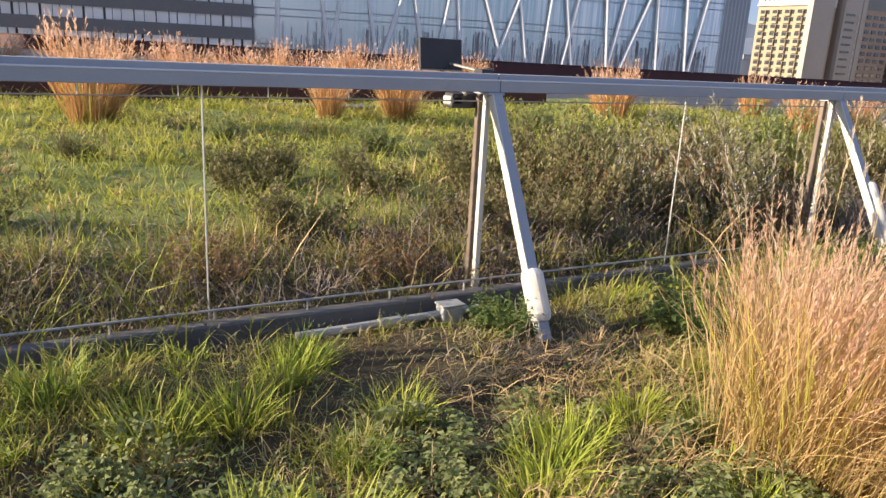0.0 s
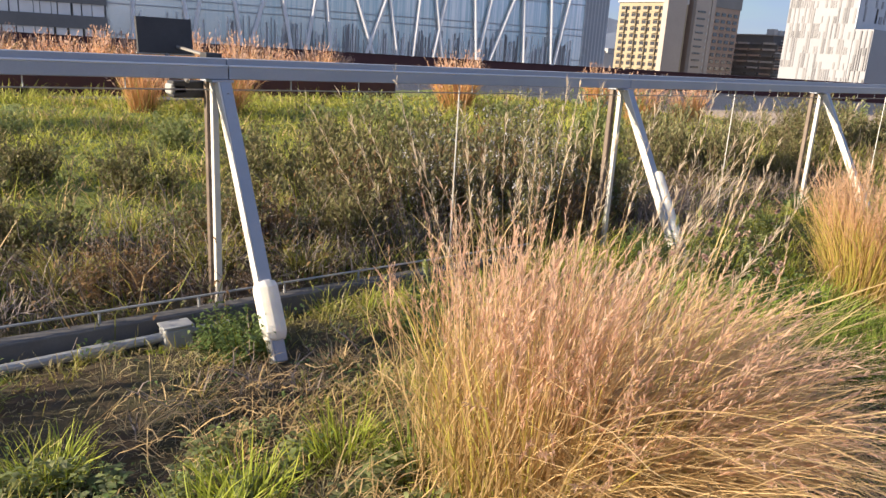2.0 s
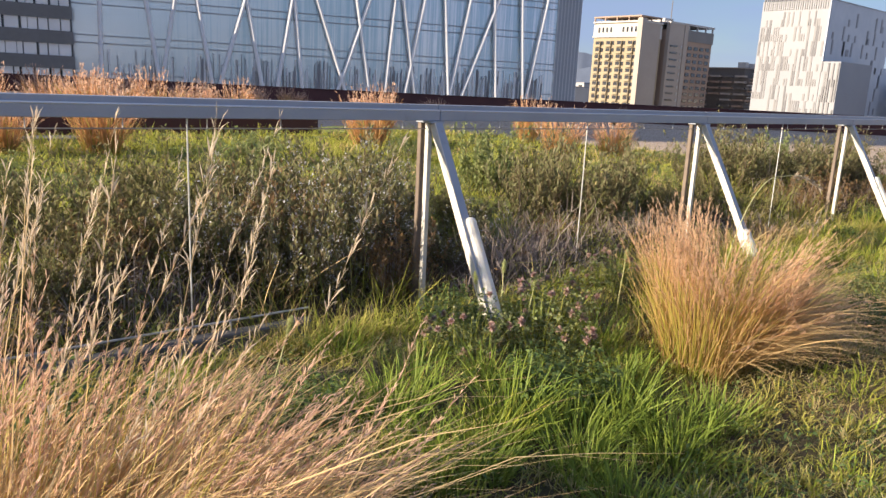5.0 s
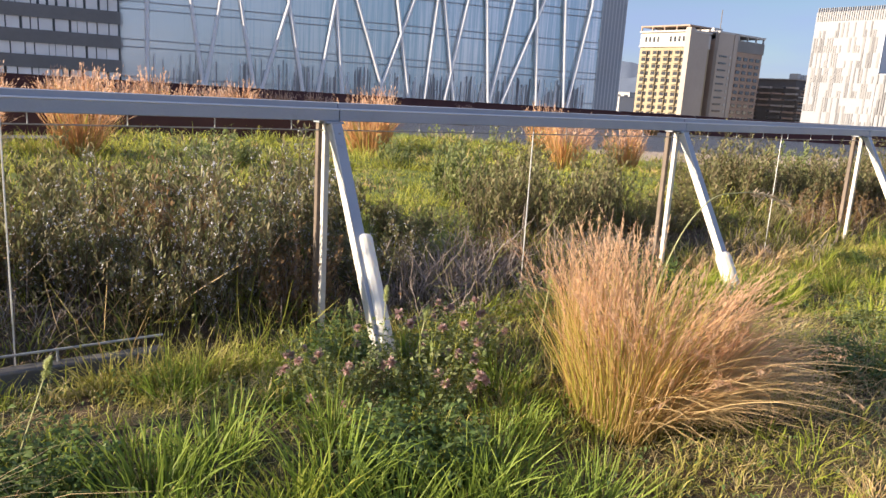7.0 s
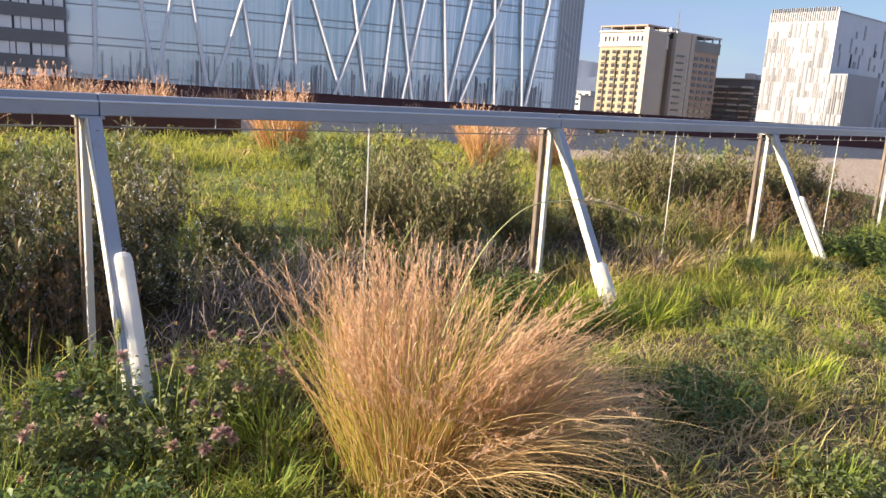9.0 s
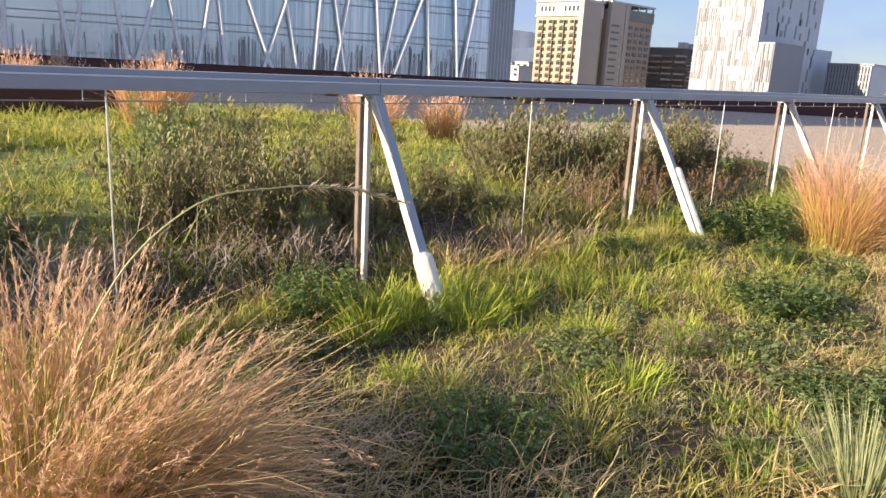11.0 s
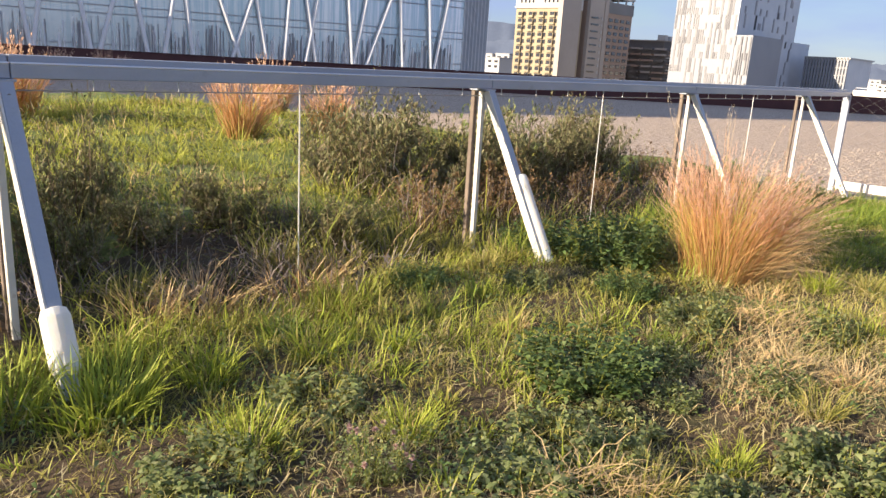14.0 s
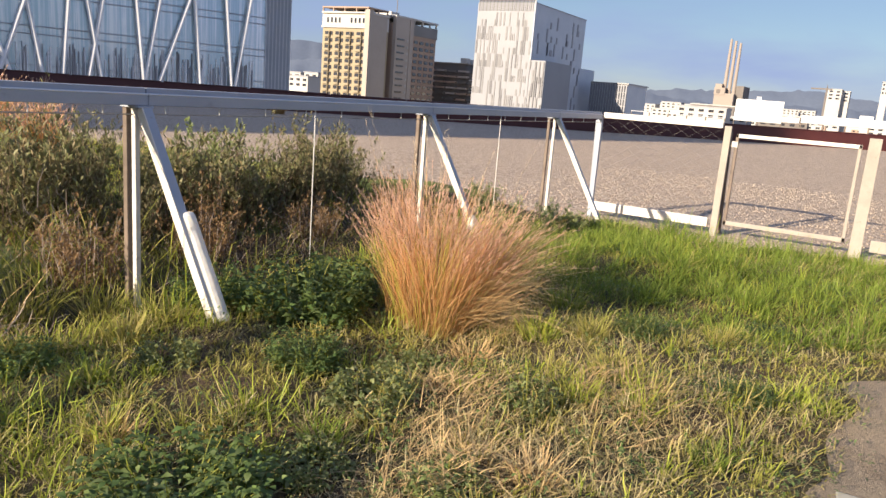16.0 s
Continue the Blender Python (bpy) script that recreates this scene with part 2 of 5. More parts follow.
def facade_glass():
    """Fritted glass: upright white streaks of uneven width over pale blue glass."""
    m = bpy.data.materials.new("streaked_facade_glass")
    nt, p = nodes_of(m)
    tc = nt.nodes.new("ShaderNodeTexCoord")
    mp = nt.nodes.new("ShaderNodeMapping")
    mp.inputs["Scale"].default_value = (2.6, 2.6, 0.04)
    nt.links.new(tc.outputs["Object"], mp.inputs[0])
    n = nt.nodes.new("ShaderNodeTexNoise")
    n.inputs["Scale"].default_value, n.inputs["Detail"].default_value, n.inputs["Roughness"].default_value = 1.0, 5, 0.75
    nt.links.new(mp.outputs[0], n.inputs["Vector"])
    broad = stretched(nt, noise_tex(nt, 0.035, 2), 0.4, 0.6)
    # colour whitened towards one end, standing for bright reflection in the glass
    sx = nt.nodes.new("ShaderNodeSeparateXYZ")
    nt.links.new(tc.outputs["Object"], sx.inputs[0])
    whitened = stretched(nt, sx.outputs[0], 60.0, 26.0)
    add = nt.nodes.new("ShaderNodeMath")
    add.operation = "MULTIPLY_ADD"
    add.inputs[1].default_value = 0.19
    nt.links.new(whitened, add.inputs[0])
    nt.links.new(n.outputs["Fac"], add.inputs[2])
    streak = stretched(nt, add.outputs[0], 0.44, 0.60)
    col = mixed(nt, streak, (0.52, 0.66, 0.70), (0.99, 0.98, 0.95))
    col = mixed(nt, broad, col, mixed(nt, 0.4, col, (0.46, 0.60, 0.64)))
    nt.links.new(col, p.inputs["Base Color"])
    p.inputs["Roughness"].default_value = 0.22
    p.inputs["Metallic"].default_value = 0.6
    return m


M_FACADE = facade_glass()


def ground_mat(name, cols, fine_cols, big, fine, bump):
    m = bpy.data.materials.new(name)
    nt, p = nodes_of(m)
    col = ramp(nt, stretched(nt, noise_tex(nt, big, 6, 0.65), 0.3, 0.7), cols)
    f = noise_tex(nt, fine, 8, 0.75)
    col = mixed(nt, 0.6, col, ramp(nt, stretched(nt, f, 0.3, 0.7), fine_cols), "OVERLAY")
    nt.links.new(col, p.inputs["Base Color"])
    p.inputs["Roughness"].default_value = 0.95
    bumped(nt, p, f, bump, 0.03)
    return m


M_SOIL = ground_mat("soil_and_thatch", [(0.055, 0.045, 0.024), (0.12, 0.08, 0.048), (0.07, 0.065, 0.028), (0.17, 0.12, 0.07)], [(0.15, 0.15, 0.15), (0.85, 0.82, 0.75)], 1.3, 40, 0.8)

M_TURF = ground_mat("mossy_turf", [(0.09, 0.12, 0.03), (0.20, 0.24, 0.06), (0.13, 0.17, 0.045), (0.26, 0.25, 0.09)], [(0.1, 0.1, 0.1), (0.9, 0.9, 0.82)], 1.1, 30, 1.0)


def gravel_mat():
    m = bpy.data.materials.new("pinkish_gravel")
    nt, p = nodes_of(m)
    tc = nt.nodes.new("ShaderNodeTexCoord")
    v = nt.nodes.new("ShaderNodeTexVoronoi")
    v.inputs["Scale"].default_value = 22
    nt.links.new(tc.outputs["Object"], v.inputs["Vector"])
    sep = nt.nodes.new("ShaderNodeSeparateColor")
    nt.links.new(v.outputs["Color"], sep.inputs[0])
    col = ramp(nt, sep.outputs[0], [(0.22, 0.16, 0.115), (0.41, 0.31, 0.22), (0.53, 0.415, 0.31), (0.68, 0.555, 0.43)])
    patch = stretched(nt, noise_tex(nt, 0.35, 5), 0.3, 0.7)
    col = mixed(nt, mixed(nt, patch, (0, 0, 0), (0.5, 0.5, 0.5)), col, (0.50, 0.39, 0.29))
    nt.links.new(col, p.inputs["Base Color"])
    p.inputs["Roughness"].default_value = 0.95
    bumped(nt, p, v.outputs["Distance"], 0.9, 0.03)
    return m


M_GRAVEL = gravel_mat()
M_STONE = solid("pebble", (0.34, 0.27, 0.21), (0.58, 0.49, 0.40), 9, 120, 0.9, 0, 0.3)
M_PATH = ground_mat("sandy_path", [(0.20, 0.15, 0.10), (0.34, 0.27, 0.19), (0.27, 0.22, 0.15)], [(0.2, 0.2, 0.2), (0.8, 0.78, 0.74)], 2.5, 70, 0.7)


# ---- mesh helpers ----
def np_mesh(name, V, F, along=None):
    """A mesh from arrays; F holds faces of one size."""
    V, F = np.asarray(V, np.float32), np.asarray(F, np.int32)
    me = bpy.data.meshes.new(name)
    me.vertices.add(len(V))
    me.vertices.foreach_set("co", V.ravel())
    me.loops.add(F.size)
    me.loops.foreach_set("vertex_index", F.ravel())
    me.polygons.add(len(F))
    me.polygons.foreach_set("loop_start", np.arange(len(F), dtype=np.int32) * F.shape[1])
    if along is not None:
        a = me.attributes.new("along", "FLOAT", "POINT")
        a.data.foreach_set("value", np.asarray(along, np.float32))
    me.update(calc_edges=True)
    return me


def obj(name, me, mat, parent=None, label=""):
    ob = new(name, me)
    me.materials.clear()
    me.materials.append(mat)
    if parent:
        ob.parent = parent
    if label:
        ob["label"] = label
    return ob


def part(name, bm, mat, parent=None, label=""):
    me = bpy.data.meshes.new(name)
    bm.to_mesh(me)
    bm.free()
    return obj(name, me, mat, parent, label)


def box(bm, x0, x1, y0, y1, z0, z1, bevel=0.0, m=None):
    r = bmesh.ops.create_cube(bm, size=1, matrix=Matrix.LocRotScale(((x0 + x1) / 2, (y0 + y1) / 2, (z0 + z1) / 2), None, (x1 - x0, y1 - y0, z1 - z0)))
    vs = r["verts"]
    if bevel:
        es = list({ed for v in vs for ed in v.link_edges})
        out = bmesh.ops.bevel(bm, geom=es, offset=bevel, segments=2, affect="EDGES", profile=0.5)
        vs = list({v for f in out["faces"] for v in f.verts} | {v for v in vs if v.is_valid})
    if m:
        bmesh.ops.transform(bm, matrix=m, verts=vs)
    return bm


def boxed(*a, **k):
    return box(bmesh.new(), *a, **k)


def rod(bm, a, b, r, sides=6, r2=None):
    a, b = Vector(a), Vector(b)
    d = b - a
    m = Matrix.Translation((a + b) / 2) @ d.to_track_quat("Z", "Y").to_matrix().to_4x4()
    bmesh.ops.create_cone(bm, cap_ends=True, segments=sides, radius1=r, radius2=r if r2 is None else r2, depth=d.length, matrix=m)
    return bm


def rodded(*a, **k):
    return rod(bmesh.new(), *a, **k)


def bar(bm, a, b, w, d, bevel=0.004, side=(1, 0, 0)):
    """A flat bar from a to b, w wide along side, d deep."""
    a, b = Vector(a), Vector(b)
    z = (b - a).normalized()
    x = Vector(side)
    x = (x - x.dot(z) * z).normalized()
    y = z.cross(x)
    m = Matrix((x, y, z)).transposed().to_4x4()
    m.translation = (a + b) / 2
    return box(bm, -w / 2, w / 2, -d / 2, d / 2, -(b - a).length / 2, (b - a).length / 2, bevel, m)


def thing(name, label, category, group="", kind="", at=(0, 0, 0)):
    ob = new(name)
    ob.location = at
    return tagged(ob, label, category, group, kind)


# ---- plants as arrays ----
def ribbons(root, az, th0, th1, length, width, segs=4, rng=NR, wob=0.0, face=None, turn=None):
    """Tapered bent blades. th0, th1: lean from upright at root and tip (radians)."""
    n = len(root)
    P = np.zeros((n, segs + 1, 3))
    P[:, 0] = root
    h = np.stack([np.cos(az), np.sin(az), np.zeros(n)], 1)
    for k in range(segs):
        th = th0 + (th1 - th0) * ((k + 0.5) / segs) + rng.normal(0, wob, n)
        if turn is not None:
            h = np.stack([np.cos(az + turn * k / segs), np.sin(az + turn * k / segs), np.zeros(n)], 1)
        step = (length / segs)[:, None] * (np.sin(th)[:, None] * h + np.cos(th)[:, None] * np.array([0, 0, 1.0]))
        P[:, k + 1] = P[:, k] + step
    tw = (az + np.pi / 2 + rng.normal(0, 0.7, n)) if face is None else face
    s = np.stack([np.cos(tw), np.sin(tw), rng.normal(0, 0.2, n)], 1)
    t = np.linspace(0, 1, segs + 1)
    wid = (0.8 + 0.5 * t) * (1 - t ** 3) + 0.05
    off = s[:, None, :] * (width[:, None] * wid[None, :])[:, :, None] / 2
    V = np.stack([P - off, P + off], 2).reshape(-1, 3)
    base = (np.arange(n) * (segs + 1) * 2)[:, None, None]
    k = (np.arange(segs) * 2)[None, :, None]
    F = (base + k + np.array([0, 1, 3, 2])[None, None, :]).reshape(-1, 4)
    al = np.repeat(np.tile(t, (n, 1))[:, :, None], 2, 2).ravel()
    return V, F, al, P


def leaves(pos, d, size, ratio=0.45, rng=NR, droop=0.3):
    """Folded rhombic leaves: pos at the stalk, d unit directions."""
    n = len(pos)
    up = np.array([0, 0, 1.0])
    s = np.cross(d, up) + rng.normal(0, 0.25, (n, 3))
    s /= np.linalg.norm(s, axis=1)[:, None] + 1e-9
    mid = pos + d * (size * 0.5)[:, None]
    lift = up[None] * (size * 0.10)[:, None]
    L = mid + s * (size * ratio / 2)[:, None] + lift
    Rr = mid - s * (size * ratio / 2)[:, None] + lift
    tip = pos + d * size[:, None] - up[None] * (size * droop)[:, None]
    V = np.stack([pos, L, tip, Rr], 1).reshape(-1, 3)
    F = (np.arange(n) * 4)[:, None] + np.array([0, 1, 2, 3])[None]
    al = np.tile([0.0, 0.6, 1.0, 0.6], n)
    return V, F, al


def joined(sets):
    Vs, Fs, As, o = [], [], [], 0
    for V, F, a, *_ in sets:
        Vs.append(V), Fs.append(F + o), As.append(a)
        o += len(V)
    return np.concatenate(Vs), np.concatenate(Fs), np.concatenate(As)


def unit(v):
    return v / (np.linalg.norm(v, axis=1)[:, None] + 1e-9)


# ---- terrain ----
def smooth(a, b, x):
    t = np.clip((x - a) / (b - a), 0, 1)
    return t * t * (3 - 2 * t)


ROOF_Z = -0.3
BED_X1 = 15.6


def height(x, y):
    """Top of the planting bed over the gravel roof."""
    x, y = np.asarray(x, float), np.asarray(y, float)
    bumps = 0.03 * np.sin(1.7 * x + 0.6 * y) + 0.025 * np.sin(2.9 * y - 1.1 * x + 1) + 0.015 * np.sin(5.3 * x + 4.1 * y)
    far = 0.16 * smooth(-0.12, 0.9, y)
    z = bumps + far - 0.03
    edge_x = BED_X1 - 0.10 * np.maximum(y, 0) ** 1.3
    z = z * (1 - smooth(edge_x - 1.0, edge_x, x)) + (ROOF_Z - 0.12) * smooth(edge_x - 1.0, edge_x, x)
    gutter = np.exp(-((y + 0.22) / 0.10) ** 2) * 0.07
    return z - gutter

# ---- large structure ----
CITY_Z = -14.0
ground = part("ground", box(bmesh.new(), -4500, 4500, -4500, 4500, CITY_Z - 1, CITY_Z), M_CITY)
tagged(ground, "hazy grey city ground reaching to the horizon", "ground", kind="structure")

PAR_A, PAR_B = Vector((-14.0, 72.6, 0)), Vector((78.0, -15.5, 0))   # parapet line


def roof_sheet():
    bm = bmesh.new()
    pts = [(-70, -45), (100, -45), (78, -15.5), (-14, 72.6), (-70, 72.6)]
    lo = [bm.verts.new((x, y, CITY_Z)) for x, y in pts]
    hi = [bm.verts.new((x, y, ROOF_Z)) for x, y in pts]
    bm.faces.new(hi)
    bm.faces.new(lo[::-1])
    for i in range(5):
        bm.faces.new((lo[i], lo[(i + 1) % 5], hi[(i + 1) % 5], hi[i]))
    return bm


roof = part("ground_gravel", roof_sheet(), M_GRAVEL)
tagged(roof, "flat rooftop covered with pinkish brown gravel", "roof", kind="structure")

gx, gy = np.arange(-14, 16.4, 0.10), np.concatenate([np.arange(-9, 3, 0.10), np.arange(3, 13.5, 0.25)])
GX, GY = np.meshgrid(gx, gy)
GZ = height(GX, GY) + NR.normal(0, 0.003, GX.shape)
nx, ny = len(gx), len(gy)
idx = np.arange(nx * ny).reshape(ny, nx)
F = np.stack([idx[:-1, :-1], idx[:-1, 1:], idx[1:, 1:], idx[1:, :-1]], -1).reshape(-1, 4)
BV = np.stack([GX, GY, GZ], -1).reshape(-1, 3)
turf = BV[F[:, 0], 1] + 0.25 * np.sin(BV[F[:, 0], 0] * 3.1) > 0.8
tv, tf = np.unique(F[turf], return_inverse=True)
me = np_mesh("turf", BV[tv], tf.reshape(-1, 4))
me.shade_smooth()
tagged(obj("ground_turf", me, M_TURF), "mossy green turf of the meadow", "turf", kind="structure")
me = np_mesh("bed_soil", BV, F[~turf])
me.shade_smooth()
bed = tagged(obj("ground_soil", me, M_SOIL), "dark soil bed matted with dead thatch", "soil", kind="structure")


# trodden path beside the bed
def path_edge(x):
    """Where the planting gives way to the bare path."""
    bay = smooth(8.6, 9.2, x) - smooth(10.7, 11.3, x)
    return -3.95 + 0.38 * bay - 0.6 * smooth(10.7, 11.6, x) + 0.06 * np.sin(2.3 * x) + 0.04 * np.sin(7.1 * x + 1)


us, vs = np.arange(-13.5, 13.0, 0.08), np.linspace(0, 1, 14)
edge_n = path_edge(us)
edge_s = -5.3 + 0.12 * np.sin(1.7 * us + 2)
PX = np.repeat(us[:, None], 14, 1)
PY = edge_n[:, None] + (edge_s - edge_n)[:, None] * vs[None]
PZ = height(PX, PY) + 0.012
pid = np.arange(PX.size).reshape(PX.shape)
me = np_mesh("path", np.stack([PX, PY, PZ], -1).reshape(-1, 3), np.stack([pid[:-1, :-1], pid[:-1, 1:], pid[1:, 1:], pid[1:, :-1]], -1).reshape(-1, 4)[:, ::-1])
me.shade_smooth()
tagged(obj("ground_path", me, M_PATH), "bare sandy trodden path beside the grass", "path", kind="structure")


def parapet():
    bm = bmesh.new()
    bar(bm, PAR_A + Vector((0, 0, 0.2)), PAR_B + Vector((0, 0, 0.2)), 0.35, 1.04, 0.02, (0.69, 0.72, 0))
    ob = part("wall_parapet", bm, M_RED)
    tagged(ob, "low dark red metal parapet along the roof edge", "parapet", kind="structure")
    n = 30
    for i in range(n):
        p = PAR_A.lerp(PAR_B, (i + 0.5) / n)
        part("coping", bar(bmesh.new(), p + (PAR_A - PAR_B).normalized() * 2.05 + Vector((0, 0, 0.745)), p - (PAR_A - PAR_B).normalized() * 2.05 + Vector((0, 0, 0.745)), 0.45, 0.05, 0.01, (0.69, 0.72, 0)), M_RED, ob)


parapet()

step = part("wall_step", boxed(-14, 8.6, 11.0, 11.35, 0.0, 0.55, 0.015), M_RED)
tagged(step, "low dark red planter wall behind the meadow", "planter wall", kind="structure")
stone = part("pavement_stone", boxed(8.6, 9.25, -4.3, -3.62, float(height(8.9, -3.9)) - 0.03, float(height(8.9, -3.9)) + 0.05, 0.012), M_PALESLAB)
tagged(stone, "pale worn paving stone at the edge of the path", "paving stone", kind="structure")
slab = part("pavement_slab", boxed(1.2, 3.6, 9.6, 10.2, 0.1, 0.20, 0.01), M_CONC)
tagged(slab, "pale concrete slab lying in the grass", "slab", kind="structure")


def edging():
    """Low concrete kerb with a thin wire rail on pins."""
    k = part("kerb", boxed(-8, 2.1, -0.19, -0.10, -0.16, 0.045, 0.008), M_CONC)
    tagged(k, "low grey concrete kerb below the railing", "kerb", kind="structure")
    part("rod", rodded((-8, -0.13, 0.10), (2.1, -0.13, 0.10), 0.006), M_PVC, k, "thin pale metal rod")
    for i in range(22):
        x = -7.8 + i * 0.45
        part("pin", rodded((x, -0.13, 0.04), (x, -0.13, 0.10), 0.006), M_PVC, k)


edging()
pipe = thing("drain_pipe", "white plastic drain pipe lying along the kerb", "pipe")
part("tube", rodded((-1.15, -0.26, -0.035), (-0.05, -0.25, -0.02), 0.022, 10), M_PVC, pipe)
part("coupling", rodded((-0.72, -0.26, -0.03), (-0.60, -0.26, -0.028), 0.029, 10), M_PVC, pipe)
jb = thing("junction_box", "small pale grey plastic junction box by the kerb", "box")
part("case", boxed(-0.37, -0.24, -0.30, -0.21, -0.08, 0.022, 0.012), M_PVC, jb)
part("lid", boxed(-0.375, -0.235, -0.305, -0.205, 0.022, 0.032, 0.004), M_PVC, jb)

# ---- railing ----
SPAN, N_POST, CORNER_X = 3.0, 6, 16.66


def railing():
    r = thing("railing", "grey steel railing on cream posts and slanting struts", "railing")
    xs = [-15.0 + 3 * i for i in range(11)] + [CORNER_X - 0.05]
    for a, b_ in zip(xs[:-1], xs[1:]):
        rail = part("rail", boxed(a + 0.062, b_ + 0.057, -0.035, 0.03, 1.118, 1.178, 0.004), M_RAIL, r)
        # white strip added as the highlight on the rail's edge
        part("lit_edge", bar(bmesh.new(), (a + 0.062, -0.032, 1.179), (b_ + 0.057, -0.032, 1.179), 0.010, 0.010, 0.001, (0, 0.7, 0.7)), M_WHITE, rail, "white strip drawn as the rail's sunlit edge")
        part("upper_flange", boxed(a + 0.062, b_ + 0.057, -0.012, 0.045, 1.180, 1.214, 0.004), M_RAIL, rail)
    part("tension_wire", rodded((-15, 0.0, 1.068), (CORNER_X, 0.0, 1.068), 0.0035), M_WIRE, r, "thin dark tension wire")
    for i in range(78):
        x = -14.8 + i * 0.4
        part("clip", rodded((x, 0, 1.066), (x, 0, 1.118), 0.003, 5), M_WIRE_LIGHT, r)
    for i in range(-4, 6):
        x = 3.0 * i
        foot = float(height(x, 0.0)) - 0.25
        part("post", boxed(x - 0.016, x + 0.016, -0.016, 0.016, foot, 1.117, 0.004), M_CREAM, r, "cream painted post with rust stains")
        part("back_tube", boxed(x - 0.018, x + 0.018, 0.055, 0.091, foot, 1.116, 0.006), M_TUBE, r, "rusty brown tube")
        top, low = Vector((x + 0.034, -0.035, 1.10)), Vector((x, -0.70, -0.06))
        strut = part("strut", bar(bmesh.new(), top, low, 0.058, 0.05, 0.005), M_RAIL, r)
        off = Vector((-0.034, 0, 0))
        # thin cream plate puts the sunlit look into the strut's -x side
        part("lit_side", bar(bmesh.new(), top + off, low + off, 0.009, 0.052, 0.002), M_CREAM, strut, "strut side coloured as sunlit cream, with rust stains")
        part("bracket", boxed(x - 0.03, x + 0.075, -0.06, 0.095, 1.104, 1.1165, 0.003), M_RAIL, strut)
        part("bolt", rodded((x + 0.034, -0.088, 1.05), (x + 0.034, -0.055, 1.065), 0.010, 6), M_WIRE, strut)
        along = low - top
        if i % 2 == 0:
            part("foam_sleeve", bar(bmesh.new(), top + along * 0.715, top + along * 0.935, 0.116, 0.104, 0.046), M_SLEEVE, strut, "white foam sleeve")
        elif i < 5:
            sh = Vector((0.026, -0.012, 0))
            part("foam_sleeve", bar(bmesh.new(), top + along * 0.46 + sh, top + along * 0.96 + sh, 0.078, 0.085, 0.03), M_SLEEVE, strut, "long split white foam sleeve")
        xm = x + 1.5
        if xm < 15:
            part("mid_rod", rodded((xm, 0, float(height(xm, 0)) - 0.1), (xm, 0, 1.118), 0.0042), M_WIRE_LIGHT, r, "thin galvanised rod")
    return r


railing()


def solar_unit():
    s = thing("solar_unit", "small dark solar panel clamped on top of the railing", "solar panel")
    m = Matrix.Translation((-0.105, 0.36, 1.30)) @ Euler((radians(-8), 0, radians(0))).to_matrix().to_4x4()
    part("panel", box(bmesh.new(), -0.135, 0.135, -0.012, 0.012, -0.085, 0.085, 0.004, m), M_BLACK, s, "dark grey panel back")
    part("edge_frame", box(bmesh.new(), -0.142, 0.142, -0.008, 0.008, -0.092, -0.084, 0.002, m), M_WIRE, s)
    part("arm", rodded((-0.105, 0.36, 1.22), (-0.105, 0.05, 1.10), 0.009), M_WIRE, s)
    part("battery_case", boxed(-0.16, 0.02, 0.10, 0.19, 1.02, 1.10, 0.01), M_BLACK, s, "black battery case")
    part("battery_cap", boxed(-0.17, -0.09, 0.10, 0.19, 1.035, 1.085, 0.01), M_PVC, s, "pale end cap")
    part("clamp", boxed(-0.02, 0.06, 0.04, 0.12, 1.19, 1.235, 0.006), M_BLACK, s)
    part("bracket_tube", rodded((0.0, 0.05, 1.22), (-0.05, 0.34, 1.25), 0.008), M_WIRE, s)


solar_unit()


